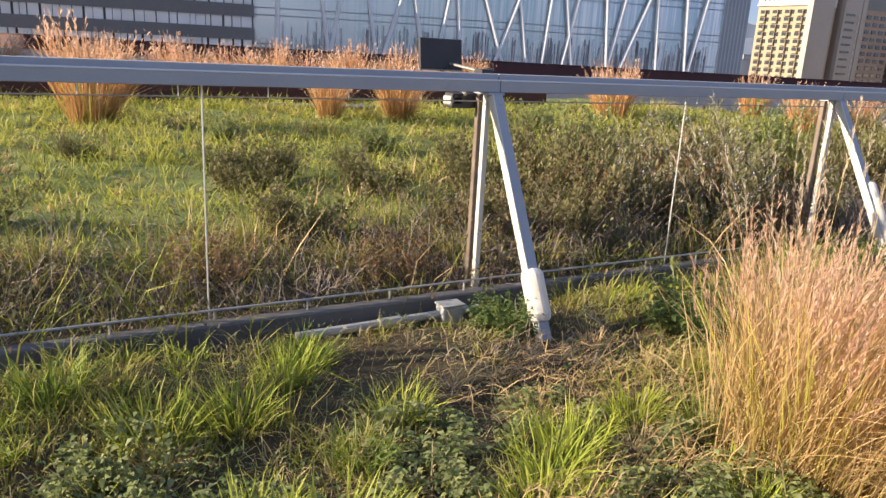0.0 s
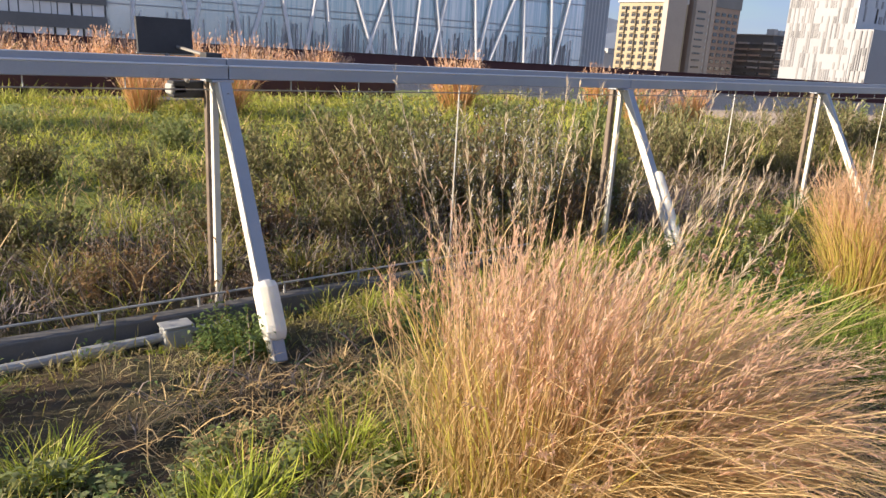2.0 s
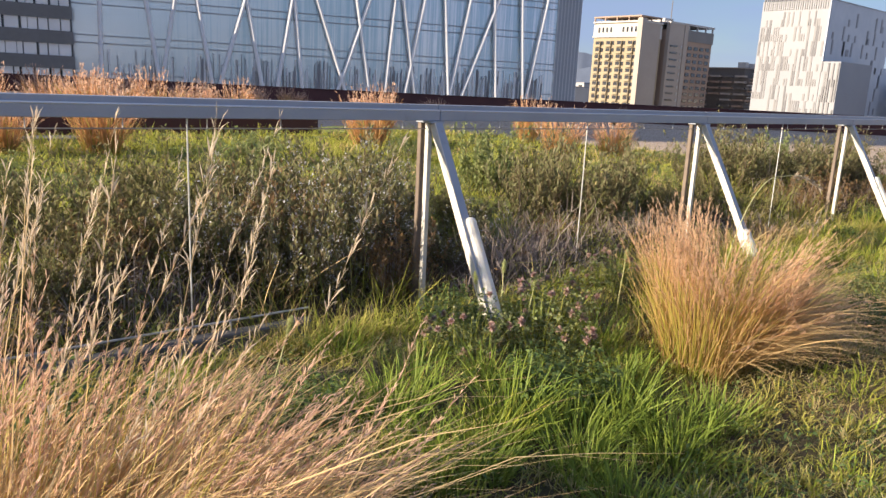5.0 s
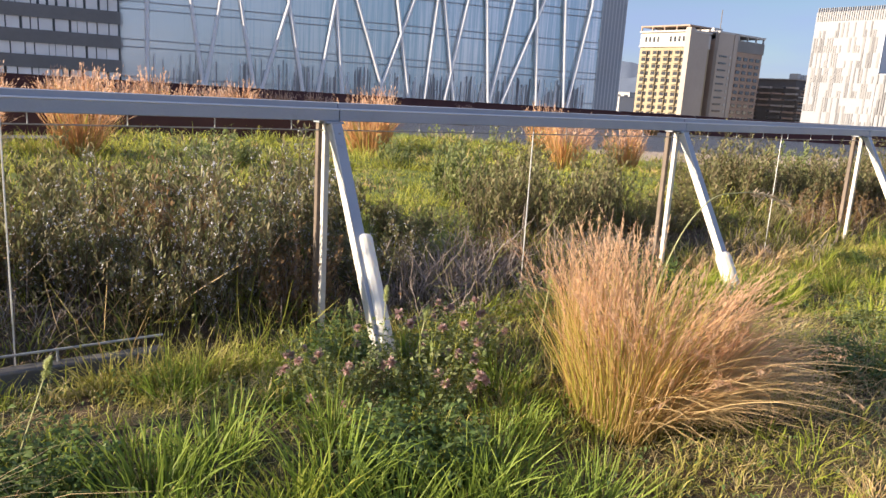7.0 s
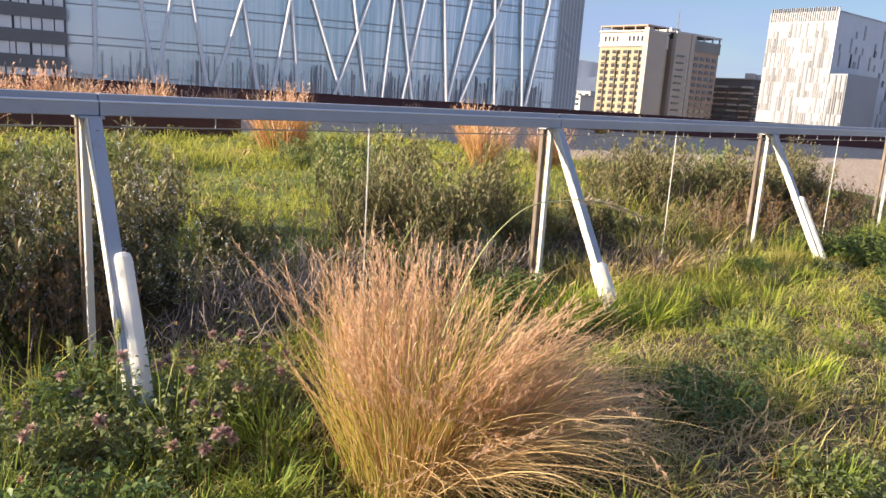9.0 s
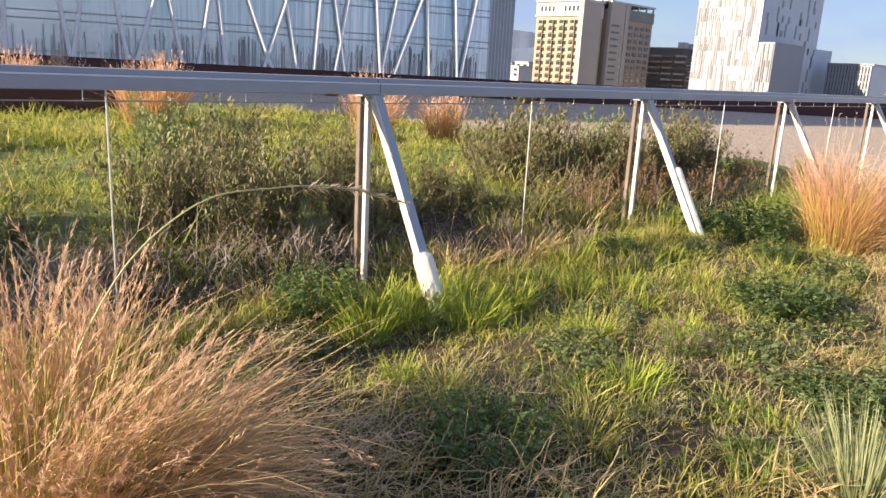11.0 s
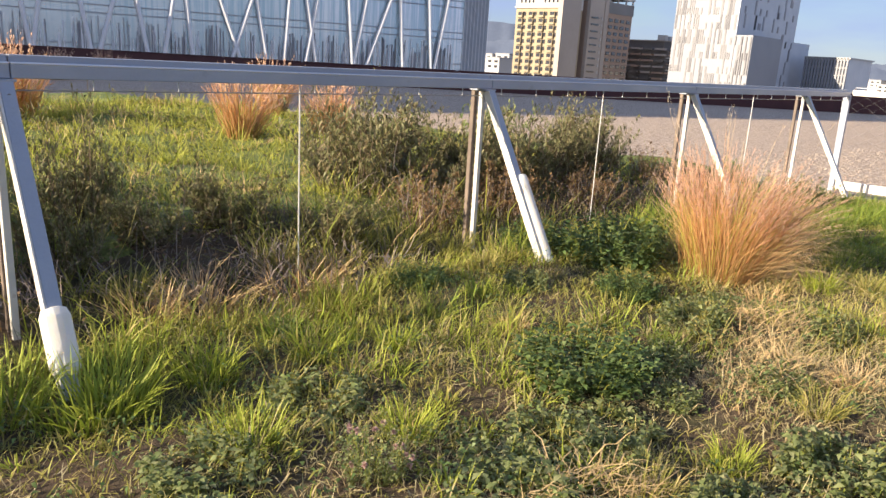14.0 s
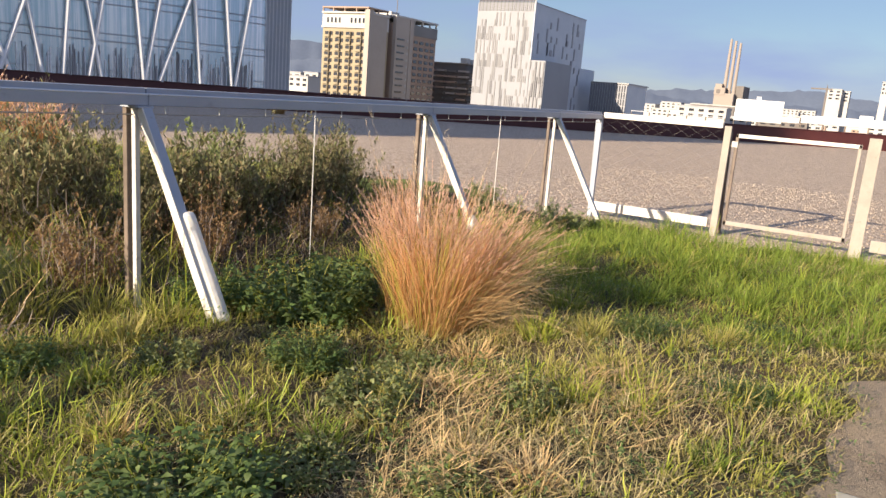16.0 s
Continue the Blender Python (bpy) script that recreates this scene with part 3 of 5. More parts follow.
def end_fence():
    """The cross fence at the end of the bed, with a gate frame."""
    f = thing("end_fence", "cream steel cross fence with wire netting", "fence")
    X = CORNER_X + 0.04
    part("corner_post", boxed(X - 0.03, X + 0.03, -0.03, 0.03, -0.33, 1.14, 0.005), M_RAIL, f, "grey corner post")
    part("corner_strut", bar(bmesh.new(), (X + 0.02, 0.05, 1.10), (X + 0.25, 0.10, -0.3), 0.05, 0.04), M_RAIL, f)
    part("top_rail", boxed(X - 0.04, X + 0.05, -1.68, -0.05, 1.135, 1.215, 0.006), M_CREAM, f)
    part("bottom_beam", boxed(X - 0.03, X + 0.03, -1.66, -0.05, -0.19, -0.065, 0.006), M_CREAM, f, "broad white bottom beam")
    for y, w in ((-1.75, 0.09), (-3.45, 0.14)):
        post = part("broad_post", bar(bmesh.new(), (X, y, -0.36), (X, y, 1.17), 0.05, w, 0.006), M_TAN, f)
        part("back_leg", bar(bmesh.new(), (X + 0.05, y - 0.02, 1.1), (X + 0.30, y - 0.02, -0.32), 0.06, 0.05, 0.005, (0, 1, 0)), M_TUBE, post)
    for yy in (-5.2, -6.9):
        part("broad_post", bar(bmesh.new(), (X, yy, -0.36), (X, yy, 1.17), 0.05, 0.2, 0.006), M_TAN, f)
        part("top_rail", boxed(X - 0.04, X + 0.05, yy + 0.1, yy + 1.6, 1.135, 1.215, 0.006), M_TAN, f)
        part("bottom_beam", boxed(X - 0.03, X + 0.03, yy + 0.1, yy + 1.6, -0.2, -0.05, 0.006), M_TAN, f)
    net = bmesh.new()
    y0, y1, z0, z1, c = -1.66, -0.05, -0.02, 1.13, 0.105
    k = 0.62
    for s in (1, -1):
        q = -40
        while q < 40:
            # lines z = z0 + s*k*(y-y0) + q*c clipped to the bay
            pts = []
            for yy in (y0, y1):
                zz = z0 + s * k * (yy - y0) + q * c * 1.2
                pts.append((yy, zz))
            (ya, za), (yb, zb) = pts
            lo, hi = max(min(za, zb), z0), min(max(za, zb), z1)
            if hi - lo > 0.03:
                f1, f2 = (lo - za) / (zb - za), (hi - za) / (zb - za)
                rod(net, (X, ya + f1 * (yb - ya), lo), (X, ya + f2 * (yb - ya), hi), 0.0011, 4)
            q += 1
    part("wire_net", net, M_WIRE, f, "diamond wire netting")
    g = thing("gate", "light tubular gate frame in the cross fence", "gate")
    part("top_bar", boxed(X - 0.02, X + 0.02, -3.32, -1.86, 1.03, 1.08, 0.006), M_CREAM, g)
    part("bottom_bar", boxed(X - 0.02, X + 0.02, -3.32, -1.86, -0.13, -0.07, 0.006), M_TAN, g)
    for y in (-1.88, -3.30):
        part("stile", boxed(X - 0.02, X + 0.02, y - 0.02, y + 0.02, -0.13, 1.08, 0.006), M_TUBE if y > -2 else M_TAN, g)
    part("hinge", boxed(X - 0.03, X + 0.03, -1.90, -1.82, 0.9, 0.98, 0.004), M_WIRE, g)


end_fence()


# ---- city ----
def oriented(bm, origin, ang):
    bmesh.ops.transform(bm, matrix=Matrix.Translation(origin) @ Matrix.Rotation(ang, 4, "Z"), verts=bm.verts)
    return bm


def glass_building():
    """Long glass facade with slab lines, white tubes in V shapes and a fluted end."""
    O, ang = Vector((22.87, 100.89, 0)), radians(-17.2)
    W, TOP = 76.0, 44.0
    g = thing("glass_office_building", "pale blue glass office building with white slanting tubes", "office building")
    part("wall", oriented(boxed(0, W, 0, 45, CITY_Z, TOP), O, ang), M_FACADE, g, "streaked pale glass facade")
    part("roof", oriented(boxed(-0.3, W + 0.3, -0.3, 45.3, TOP, TOP + 0.8), O, ang), M_STEELWHITE, g)
    for i in range(13):
        z = -9.7 + 4.7 * i
        if z > TOP - 1:
            break
        part("slab_line", oriented(boxed(0, W - 4, -0.10, 0, z, z + 0.12), O, ang), M_GREYPANEL, g)
        part("slab_line", oriented(boxed(0, W - 4, -0.10, 0, z + 0.95, z + 1.07), O, ang), M_GREYPANEL, g)
    # feet and heads of the tubes along the facade, in metres
    TUBES = [(5.4, 5.7), (12.4, 10.3), (12.6, 15.3), (19.0, 16.5), (19.9, 24.6), (25.6, 22.9), (27.6, 30.3), (31.1, 29.7), (37.3, 32.0), (36.2, 41.6), (40.9, 38.3), (43.3, 44.7), (47.9, 45.4), (46.4, 49.4), (53.4, 52.1), (53.6, 56.6), (55.6, 61.4), (61.4, 60.3), (66.2, 65.0), (66.8, 69.6)]
    for a, c in TUBES:
        z0, z1 = -0.2, 15.2
        tube = rod(bmesh.new(), (a, -0.55, z0), (c, -0.55, z1), 0.27, 8)
        rod(tube, (c, -0.55, z1), (a + (c - a) * 1.6, -0.55, TOP), 0.27, 8)
        rod(tube, (a, -0.55, z0), (a, -0.55, CITY_Z), 0.27, 8)
        part("facade_tube", oriented(tube, O, ang), M_STEELWHITE, g)
    for i in range(22):
        x = W - 4.2 + i * 0.2
        part("end_fin", oriented(boxed(x, x + 0.07, -0.25, 0, CITY_Z, TOP), O, ang), M_SHADEWHITE if i % 3 else M_STEELWHITE, g)
    rr = random.Random(3)
    for i in range(280):
        x = rr.uniform(6, W - 5)
        w, h = rr.uniform(0.06, 0.16), rr.uniform(2.2, 5.0)
        part("fin", oriented(boxed(x, x + w, -0.18, 0, -0.9, -0.9 + h), O, ang), M_GREYPANEL if rr.random() < 0.5 else M_STEELWHITE, g)


def banded_building():
    O, ang = Vector((24.8, 98.8, 0)), math.pi + math.atan2(-8.0, 70.0)
    g = thing("banded_building", "office building with dark grey bands between window rows", "office building")
    part("wall", oriented(boxed(0, 75, -18, -0.5, CITY_Z, 12.4), O, ang), M_DARKGLASS, g)
    for i in range(8):
        z = 1.1 + 2.95 * i - 11.8
        part("band", oriented(boxed(0, 75, -0.5, 0.3, z, z + 1.55), O, ang), M_BANDWALL, g)
    rr = random.Random(5)
    for i in range(5):
        z = 1.1 + 2.95 * (i - 1) + 1.55
        x = 0.3
        while x < 44:
            w = rr.uniform(0.5, 1.5)
            part("curtained_pane", oriented(boxed(x, x + w, -0.5, 0.12, z, z + 1.4), O, ang), M_CURTAIN, g)
            x += w + rr.choice((0.08, 0.15, 0.3))
    part("roof", oriented(boxed(-0.3, 75.3, -18, 0.6, 12.4, 13.0), O, ang), M_BANDWALL, g)


def apartment_tower():
    g = thing("apartment_tower", "tall beige apartment tower with rows of balconies", "apartment tower")
    # wall tones follow the sun: ochre on lit faces, tan tones on shaded ones
    part("lit_wing", boxed(279, 294, 201, 227, CITY_Z, 32.5), M_BEIGEWALL, g, "sunlit ochre wing")
    part("core", boxed(293, 299, 206, 226, CITY_Z, 27.5), M_TANWALL, g, "brown recess between the wings")
    part("core_head", boxed(293.5, 300, 207, 225, 27.5, 31.5), M_DARKWALL, g, "dark lift head")
    part("shaded_wing", boxed(298, 333.6, 199.5, 226, CITY_Z, 31), M_TANWALL, g, "shaded wing in a browner tone")
    part("pale_bay", boxed(297.6, 309, 199.2, 201, CITY_Z, 33.6), M_PALEBRICK, g, "pale rendered bay")
    part("pale_bay", boxed(281, 292.5, 200.7, 201.2, CITY_Z, 33.4), M_PALEBRICK, g, "shaded flank of the ochre wing, toned paler")
    part("corner_pier", boxed(277.9, 281, 199.9, 202.4, CITY_Z, 34.2), M_PALEBRICK, g)
    part("brick_pier", boxed(309.2, 312, 198.9, 200.5, CITY_Z, 34.4), M_PALEBRICK, g)
    part("penthouse", boxed(312, 333.9, 199.1, 224, 26.6, 31.6), M_BANDWALL, g, "grey glazed penthouse")
    part("parapet", boxed(278.2, 294.4, 200.5, 227.4, 32.5, 33.2), M_PALEWALL, g)
    part("parapet", boxed(297.4, 334.2, 199, 226.5, 33.6, 34.4), M_PALEWALL, g)
    part("roof_pergola", boxed(278.3, 294, 201, 227.2, 34.8, 35.4), M_TANWALL, g)
    for y in (201.2, 207.5, 214, 220.5, 226.6):
        part("pergola_post", boxed(278.4, 279, y, y + 0.5, 33.2, 34.8), M_TANWALL, g)
    for x in (286, 293):
        part("pergola_post", boxed(x, x + 0.5, 201.1, 201.6, 33.2, 34.8), M_TANWALL, g)
    for x in (299, 304, 313, 320, 327, 333):
        part("parapet_post", boxed(x, x + 0.7, 199.4, 200, 31, 33.6), M_PALEWALL, g)
    part("top_band", boxed(278.7, 294.2, 200.9, 227.2, 27.0, 32.0), M_PALEWALL, g, "white upper storey")
    part("ledge", boxed(278.2, 294.3, 200.8, 227.3, 26.2, 26.9), M_PALEWALL, g)
    part("antenna", rodded((303, 203, 34), (303, 203, 44), 0.2, 5), M_DARKWALL, g)
    part("lift_house", boxed(298.5, 305, 203, 212, 33, 36.0), M_PALEWALL, g)
    for j in (0, 1, 2, 3, 6, 7, 8, 9):
        y = 203.2 + 2.25 * j
        part("window", boxed(278.5, 279.0, y, y + 0.9, 28.4, 30.6), M_DARKGLASS, g)
    for i in range(12):
        z = -10.2 + 3.0 * i
        for j in range(4):
            y = 203.0 + 6.05 * j
            w = part("window", boxed(278.8, 279.3, y, y + 4.4, z + 0.1, z + 1.75), M_DARKGLASS, g)
            part("balcony", boxed(277.9, 279.0, y + 1.5, y + 4.4, z - 0.75, z + 0.25), M_BEIGEWALL, w)
            part("balcony_side", boxed(278.0, 279.0, y + 1.3, y + 1.5, z - 0.75, z + 1.75), M_BEIGEWALL, w)
        for j in range(4):
            x = 313.6 + 5.0 * j
            part("window", boxed(x, x + 3.1, 199.2, 199.8, z + 0.1, z + 1.6), M_DARKGLASS, g)
        part("window", boxed(299.0, 304.8, 198.9, 199.4, z + 0.6, z + 1.3), M_DARKGLASS, g)
        part("window", boxed(307.0, 308.0, 198.9, 199.4, z + 0.2, z + 1.5), M_PALEWALL, g)
        for x in (294.3, 296.6):
            part("window", boxed(x, x + 1.5, 205.7, 206.2, z, z + 1.8), M_DARKGLASS, g)
    return g


def terrace_block():
    g = thing("terraced_block", "dark terraced apartment block with deep balconies", "apartment block")
    part("wall", boxed(352, 384, 188, 230, CITY_Z, 12), M_DARKWALL, g)
    part("upper_storey", boxed(354, 384, 192, 214, 12, 16.5), M_DARKWALL, g)
    rr = random.Random(14)
    for i in range(9):
        z = -11 + 2.9 * i
        x0 = 350 + max(0, i - 6) * 2
        for j in range(6):
            x = x0 + j * 6 + rr.uniform(-0.5, 0.5)
            b_ = part("balcony", boxed(x, x + 5.0, 185.6, 188.2, z, z + 0.9), rr.choice((M_TANWALL, M_DARKWALL, M_BANDWALL)), g)
            part("awning", boxed(x + 0.5, x + rr.uniform(1.5, 4.0), 185.8, 188.0, z + 1.7, z + 2.2), rr.choice((M_PALEWALL, M_BANDWALL, M_TANWALL)), b_)
        for j in range(6):
            y = 189 + j * 6.8
            part("balcony", boxed(349.5, 352, y, y + 5.4, z, z + 0.9), rr.choice((M_TANWALL, M_PALEBRICK, M_DARKWALL)), g)
    part("roof", boxed(353, 385, 191, 215, 16.5, 17.0), M_PALEBRICK, g)
    for j in range(5):
        x = 354 + 6 * j
        part("roof_hut", boxed(x, x + 3, 192, 196, 17.0, 17.0 + rr.uniform(1, 2.6)), M_PALEWALL, g)


def white_tower():
    g = thing("white_panel_tower", "white office tower clad in narrow upright panels", "office tower")
    part("wall", boxed(274, 329, 119.4, 143.0, CITY_Z, 37.0), M_SHADEWHITE, g, "white side toned lighter for the shade")
    part("front", boxed(273, 274, 118.8, 143.4, CITY_Z, 37.0), M_SUNWHITE, g, "white front toned darker for full sun")
    part("front", boxed(273.2, 300, 112.5, 118.8, CITY_Z, 15.9), M_SUNWHITE, g, "lower white front")
    part("side_annex", boxed(329, 350, 120.5, 142, CITY_Z, 16.5), M_SHADEWHITE, g)
    part("roof", boxed(274.5, 329.3, 119.2, 143.2, 37.0, 37.3), M_GREYPANEL, g)
    rr = random.Random(9)
    for row in range(9):
        z = -13.5 + 5.2 * row
        for k in range(38):
            y = 112.8 + k * 0.8
            top = 33.6 if y > 118.7 else 15.4
            if z + 1.5 > top or rr.random() < 0.42:
                continue
            h = rr.choice((2.4, 5.1, 5.1))
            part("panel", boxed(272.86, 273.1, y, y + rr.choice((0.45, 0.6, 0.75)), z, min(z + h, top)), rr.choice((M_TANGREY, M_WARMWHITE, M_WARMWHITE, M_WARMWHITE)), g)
    for k in range(31):
        part("crown_fin", boxed(272.7, 273.6, 118.9 + k * 0.79, 119.15 + k * 0.79, 33.8, 38.4), M_SUNWHITE if k % 2 else M_WARMWHITE, g)
    part("corner_trim", boxed(272.6, 273.2, 118.5, 118.8, 16, 38.0), M_SHADEWHITE, g)
    for k in range(60):
        x = 276 + rr.uniform(0, 51)
        z = rr.choice((-2, 3.2, 8.4, 13.6, 18.8, 24, 29.2))
        part("panel", boxed(x, x + 1.1, 119.2, 119.6, z, z + rr.choice((2.4, 5))), M_GREYPANEL, g)


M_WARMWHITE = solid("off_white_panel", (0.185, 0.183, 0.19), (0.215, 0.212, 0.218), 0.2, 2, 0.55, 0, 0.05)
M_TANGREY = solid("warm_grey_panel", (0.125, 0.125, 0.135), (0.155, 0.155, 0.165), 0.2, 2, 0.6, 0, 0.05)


def slatted_block():
    g = thing("slatted_block", "low white building with a grid of upright slats", "office building")
    part("wall", boxed(331, 360, 97.5, 114, CITY_Z, 10.6), M_SHADEWHITE, g)
    for k in range(15):
        y = 97.6 + k * 1.15
        part("slat", boxed(330, 331, y, y + 0.62, CITY_Z, 10.9), M_SUNWHITE, g)
    for i in range(7):
        part("sill", boxed(330.2, 331, 97.5, 114, -8 + i * 3, -7.6 + i * 3), M_PALEWALL, g)
    part("roof", boxed(330, 361, 97, 114.5, 10.6, 11.2), M_PALEWALL, g)


def chimneys():
    g = thing("power_station_chimneys", "three tall tapered chimneys on a concrete plant", "power station")
    D = 900
    def at(b_):
        return 6.3 + D * math.sin(radians(b_)), -3.5 + D * math.cos(radians(b_))
    x, y = at(79.6)
    part("plant", boxed(x - 10, x + 16, y - 9, y + 6, CITY_Z, 24), M_CHIM, g)
    part("turbine_hall", boxed(x, x + 40, y - 17, y - 9, CITY_Z, 33), M_DARKWALL, g)
    x0, y0 = at(79.1)
    part("tower_block", boxed(x0 - 8, x0 + 8, y0 - 3, y0 + 4, CITY_Z, 34), M_CHIM, g)
    part("tower_head", boxed(x0 - 9, x0 + 9, y0 - 7, y0 + 4.5, 22, 30), M_CHIM, g)
    part("slot", boxed(x0 - 9.3, x0 - 8.8, y0 - 2, y0 + 2, 23.5, 28), M_DARKWALL, g)
    for b_, top in ((79.39, 83), (79.71, 81), (80.03, 79)):
        cx, cy = at(b_)
        part("chimney", rodded((cx, cy, CITY_Z), (cx, cy, top), 2.7, 10, 1.3), M_CHIM, g)


def city_house(bearing, dist, w, d, top, mat, rows=0):
    bx, by = 6.3 + dist * math.sin(radians(bearing)), -3.5 + dist * math.cos(radians(bearing))
    g = thing("city_house", "small distant pale city building", "building", "distant city buildings")
    part("wall", boxed(bx, bx + d, by - w / 2, by + w / 2, CITY_Z, top), mat, g)
    part("roof", boxed(bx - 0.4, bx + d + 0.4, by - w / 2 - 0.4, by + w / 2 + 0.4, top, top + 0.7), M_PALEWALL if mat is not M_PALEWALL else M_GREYPANEL, g)
    for i in range(rows):
        z = top - 2.6 - 3.2 * i
        n = max(2, int(w / 5))
        for j in range(n):
            y = by - w / 2 + (j + 0.25) * w / n
            part("window", boxed(bx - 0.3, bx + 0.2, y, y + w / n * 0.5, z, z + 1.5), M_DARKGLASS, g)


def crane():
    g = thing("tower_crane", "distant tower crane over the city", "crane")
    D = 700
    x, y = 6.3 + D * math.sin(radians(85.9)), -3.5 + D * math.cos(radians(85.9))
    part("mast", boxed(x - 0.7, x + 0.7, y - 0.7, y + 0.7, CITY_Z, 29), M_DARKWALL, g)
    part("jib", boxed(x - 0.5, x + 0.5, y - 4, y + 12, 27.5, 28.7), M_DARKWALL, g)
    part("apex", rodded((x, y, 29), (x, y, 32), 0.5, 4, 0.1), M_DARKWALL, g)


def hills():
    b_ = np.radians(np.arange(-25, 118, 0.35))
    for name, D, base, amp, seed in (("backdrop_hill_far", 4200, 165, 55, 1.0), ("backdrop_hill_near", 3600, 100, 38, 4.0)):
        top = base + amp * (np.sin(b_ * 9 + seed) * 0.5 + np.sin(b_ * 21 + 2 * seed) * 0.3 + np.sin(b_ * 47 + seed) * 0.15 + np.sin(b_ * 110 + seed) * 0.06)
        top = top * (0.72 + 0.45 * np.exp(-((np.degrees(b_) - 50) / 9) ** 2))
        V, n = [], len(b_)
        rows = 6
        for k in range(rows):
            f = k / (rows - 1)
            V.append(np.stack([np.sin(b_) * D * (1 + 0.07 * f), np.cos(b_) * D * (1 + 0.07 * f), CITY_Z + (top - CITY_Z) * f ** 0.8 + (NR.normal(0, 4, n) if 0 < k else 0)], 1))
        V = np.concatenate(V)
        i = np.arange(n - 1)
        Fq = np.concatenate([np.stack([i + k * n, i + 1 + k * n, i + 1 + (k + 1) * n, i + (k + 1) * n], 1) for k in range(rows - 1)])
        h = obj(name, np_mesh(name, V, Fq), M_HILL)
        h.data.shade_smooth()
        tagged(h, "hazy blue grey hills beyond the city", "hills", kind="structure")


glass_building()
banded_building()
apartment_tower()
terrace_block()
white_tower()
slatted_block()
chimneys()
crane()
hills()
CR = random.Random(21)
for k in range(130):
    br = CR.uniform(46, 98)
    D = CR.uniform(480, 1700)
    top = D * math.tan(radians(CR.uniform(-0.4, 0.6))) + 1.3
    if 47 < br < 50:
        D, top = CR.uniform(380, 600), CR.uniform(4, 9)
    city_house(br, D, CR.uniform(9, 30), CR.uniform(10, 22), max(top, -6), CR.choice((M_PALEWALL, M_PALEWALL, M_PALEWALL, M_TANWALL, M_DARKWALL)), 2 if D < 900 else 1)
for br, D, w, top in ((72.3, 620, 22, 1), (74, 900, 26, 6), (75.9, 900, 22, 10), (77.4, 800, 16, 8), (86.4, 800, 12, 32), (86.9, 810, 12, 31), (83.9, 1100, 60, 14), (89.3, 700, 5, 36)):
    city_house(br, D, w, 20, top, M_PALEWALL, 3)


def roof_plant(name, label, b0, b1, D, z0, z1, depth):
    g = thing(name, label, "air handler", "rooftop plant units")
    xa, ya = 6.3 + D * math.sin(radians(b0)), -3.5 + D * math.cos(radians(b0))
    xb, yb = 6.3 + D * math.sin(radians(b1)), -3.5 + D * math.cos(radians(b1))
    ang = math.atan2(yb - ya, xb - xa)
    L = math.hypot(xb - xa, yb - ya)
    O = Vector((xa, ya, 0))
    part("casing", oriented(boxed(0, L, 0, depth, z0 + 0.35, z1, 0.05), O, ang), M_WHITE, g)
    n = max(1, int(L / 1.6))
    for i in range(n + 1):
        x = L * i / n
        part("leg", oriented(boxed(max(0, x - 0.06), min(L, x + 0.06), 0.1, 0.25, CITY_Z, z0 + 0.36), O, ang), M_TUBE, g)
    for i in range(1, n):
        x = L * i / n
        part("seam", oriented(boxed(x - 0.015, x + 0.015, -0.02, 0.02, z0 + 0.4, z1 - 0.05), O, ang), M_GREYPANEL, g)
    part("cap", oriented(boxed(L * 0.42, L * 0.52, depth * 0.3, depth * 0.6, z1, z1 + 0.28), O, ang), M_WHITE, g)


roof_plant("rooftop_unit", "white boxy rooftop air handling unit", 80.35, 83.5, 66, 0.55, 2.65, 3)
roof_plant("rooftop_unit", "long low white rooftop duct", 84.7, 93, 68, 0.75, 1.75, 2.5)
roof_plant("rooftop_unit", "flat white rooftop duct", 73.2, 79.8, 75, 0.6, 1.0, 2.0)
roof_plant("rooftop_unit", "flat white rooftop duct", 83.4, 84.6, 90, 0.6, 1.55, 2.0)


def shade_tower():
    """An unseen high slab, added out of view to cast the shadow along the parapet."""
    d = Vector((math.cos(radians(-16)), math.sin(radians(-16)), 0))
    n = Vector((-d.y, d.x, 0))
    p = Vector((50, 4.6, 0)) - d * 100
    g = thing("shade_slab", "unseen plain slab added to shade the roof edge", "tower")
    bm = bmesh.new()
    c = [p, p - d * 20, p - d * 20 + n * 40, p + n * 40]
    lo = [bm.verts.new((v.x, v.y, CITY_Z)) for v in c]
    hi = [bm.verts.new((v.x, v.y, 38)) for v in c]
    bm.faces.new(hi), bm.faces.new(lo[::-1])
    for i in range(4):
        bm.faces.new((lo[i], lo[(i + 1) % 4], hi[(i + 1) % 4], hi[i]))
    bmesh.ops.recalc_face_normals(bm, faces=bm.faces)
    part("wall", bm, M_PALEWALL, g)


shade_tower()

# ---- plants ----
def hz(x, y):
    return float(height(x, y))


def spots(n, x0, x1, y0, y1, rng=NR):
    return rng.uniform(x0, x1, n), rng.uniform(y0, y1, n)


def wave(x, y, s, ph):
    return np.sin(x * s + ph) * np.cos(y * s * 1.3 - ph * 1.7) * 0.5 + np.sin((x + y) * s * 2.1 + 2 * ph) * 0.3 + np.sin((x - 1.4 * y) * s * 4.3 + ph) * 0.2


def blob(x, y, cx, cy, r):
    return np.exp(-(((x - cx) / r) ** 2 + ((y - cy) / r) ** 2))


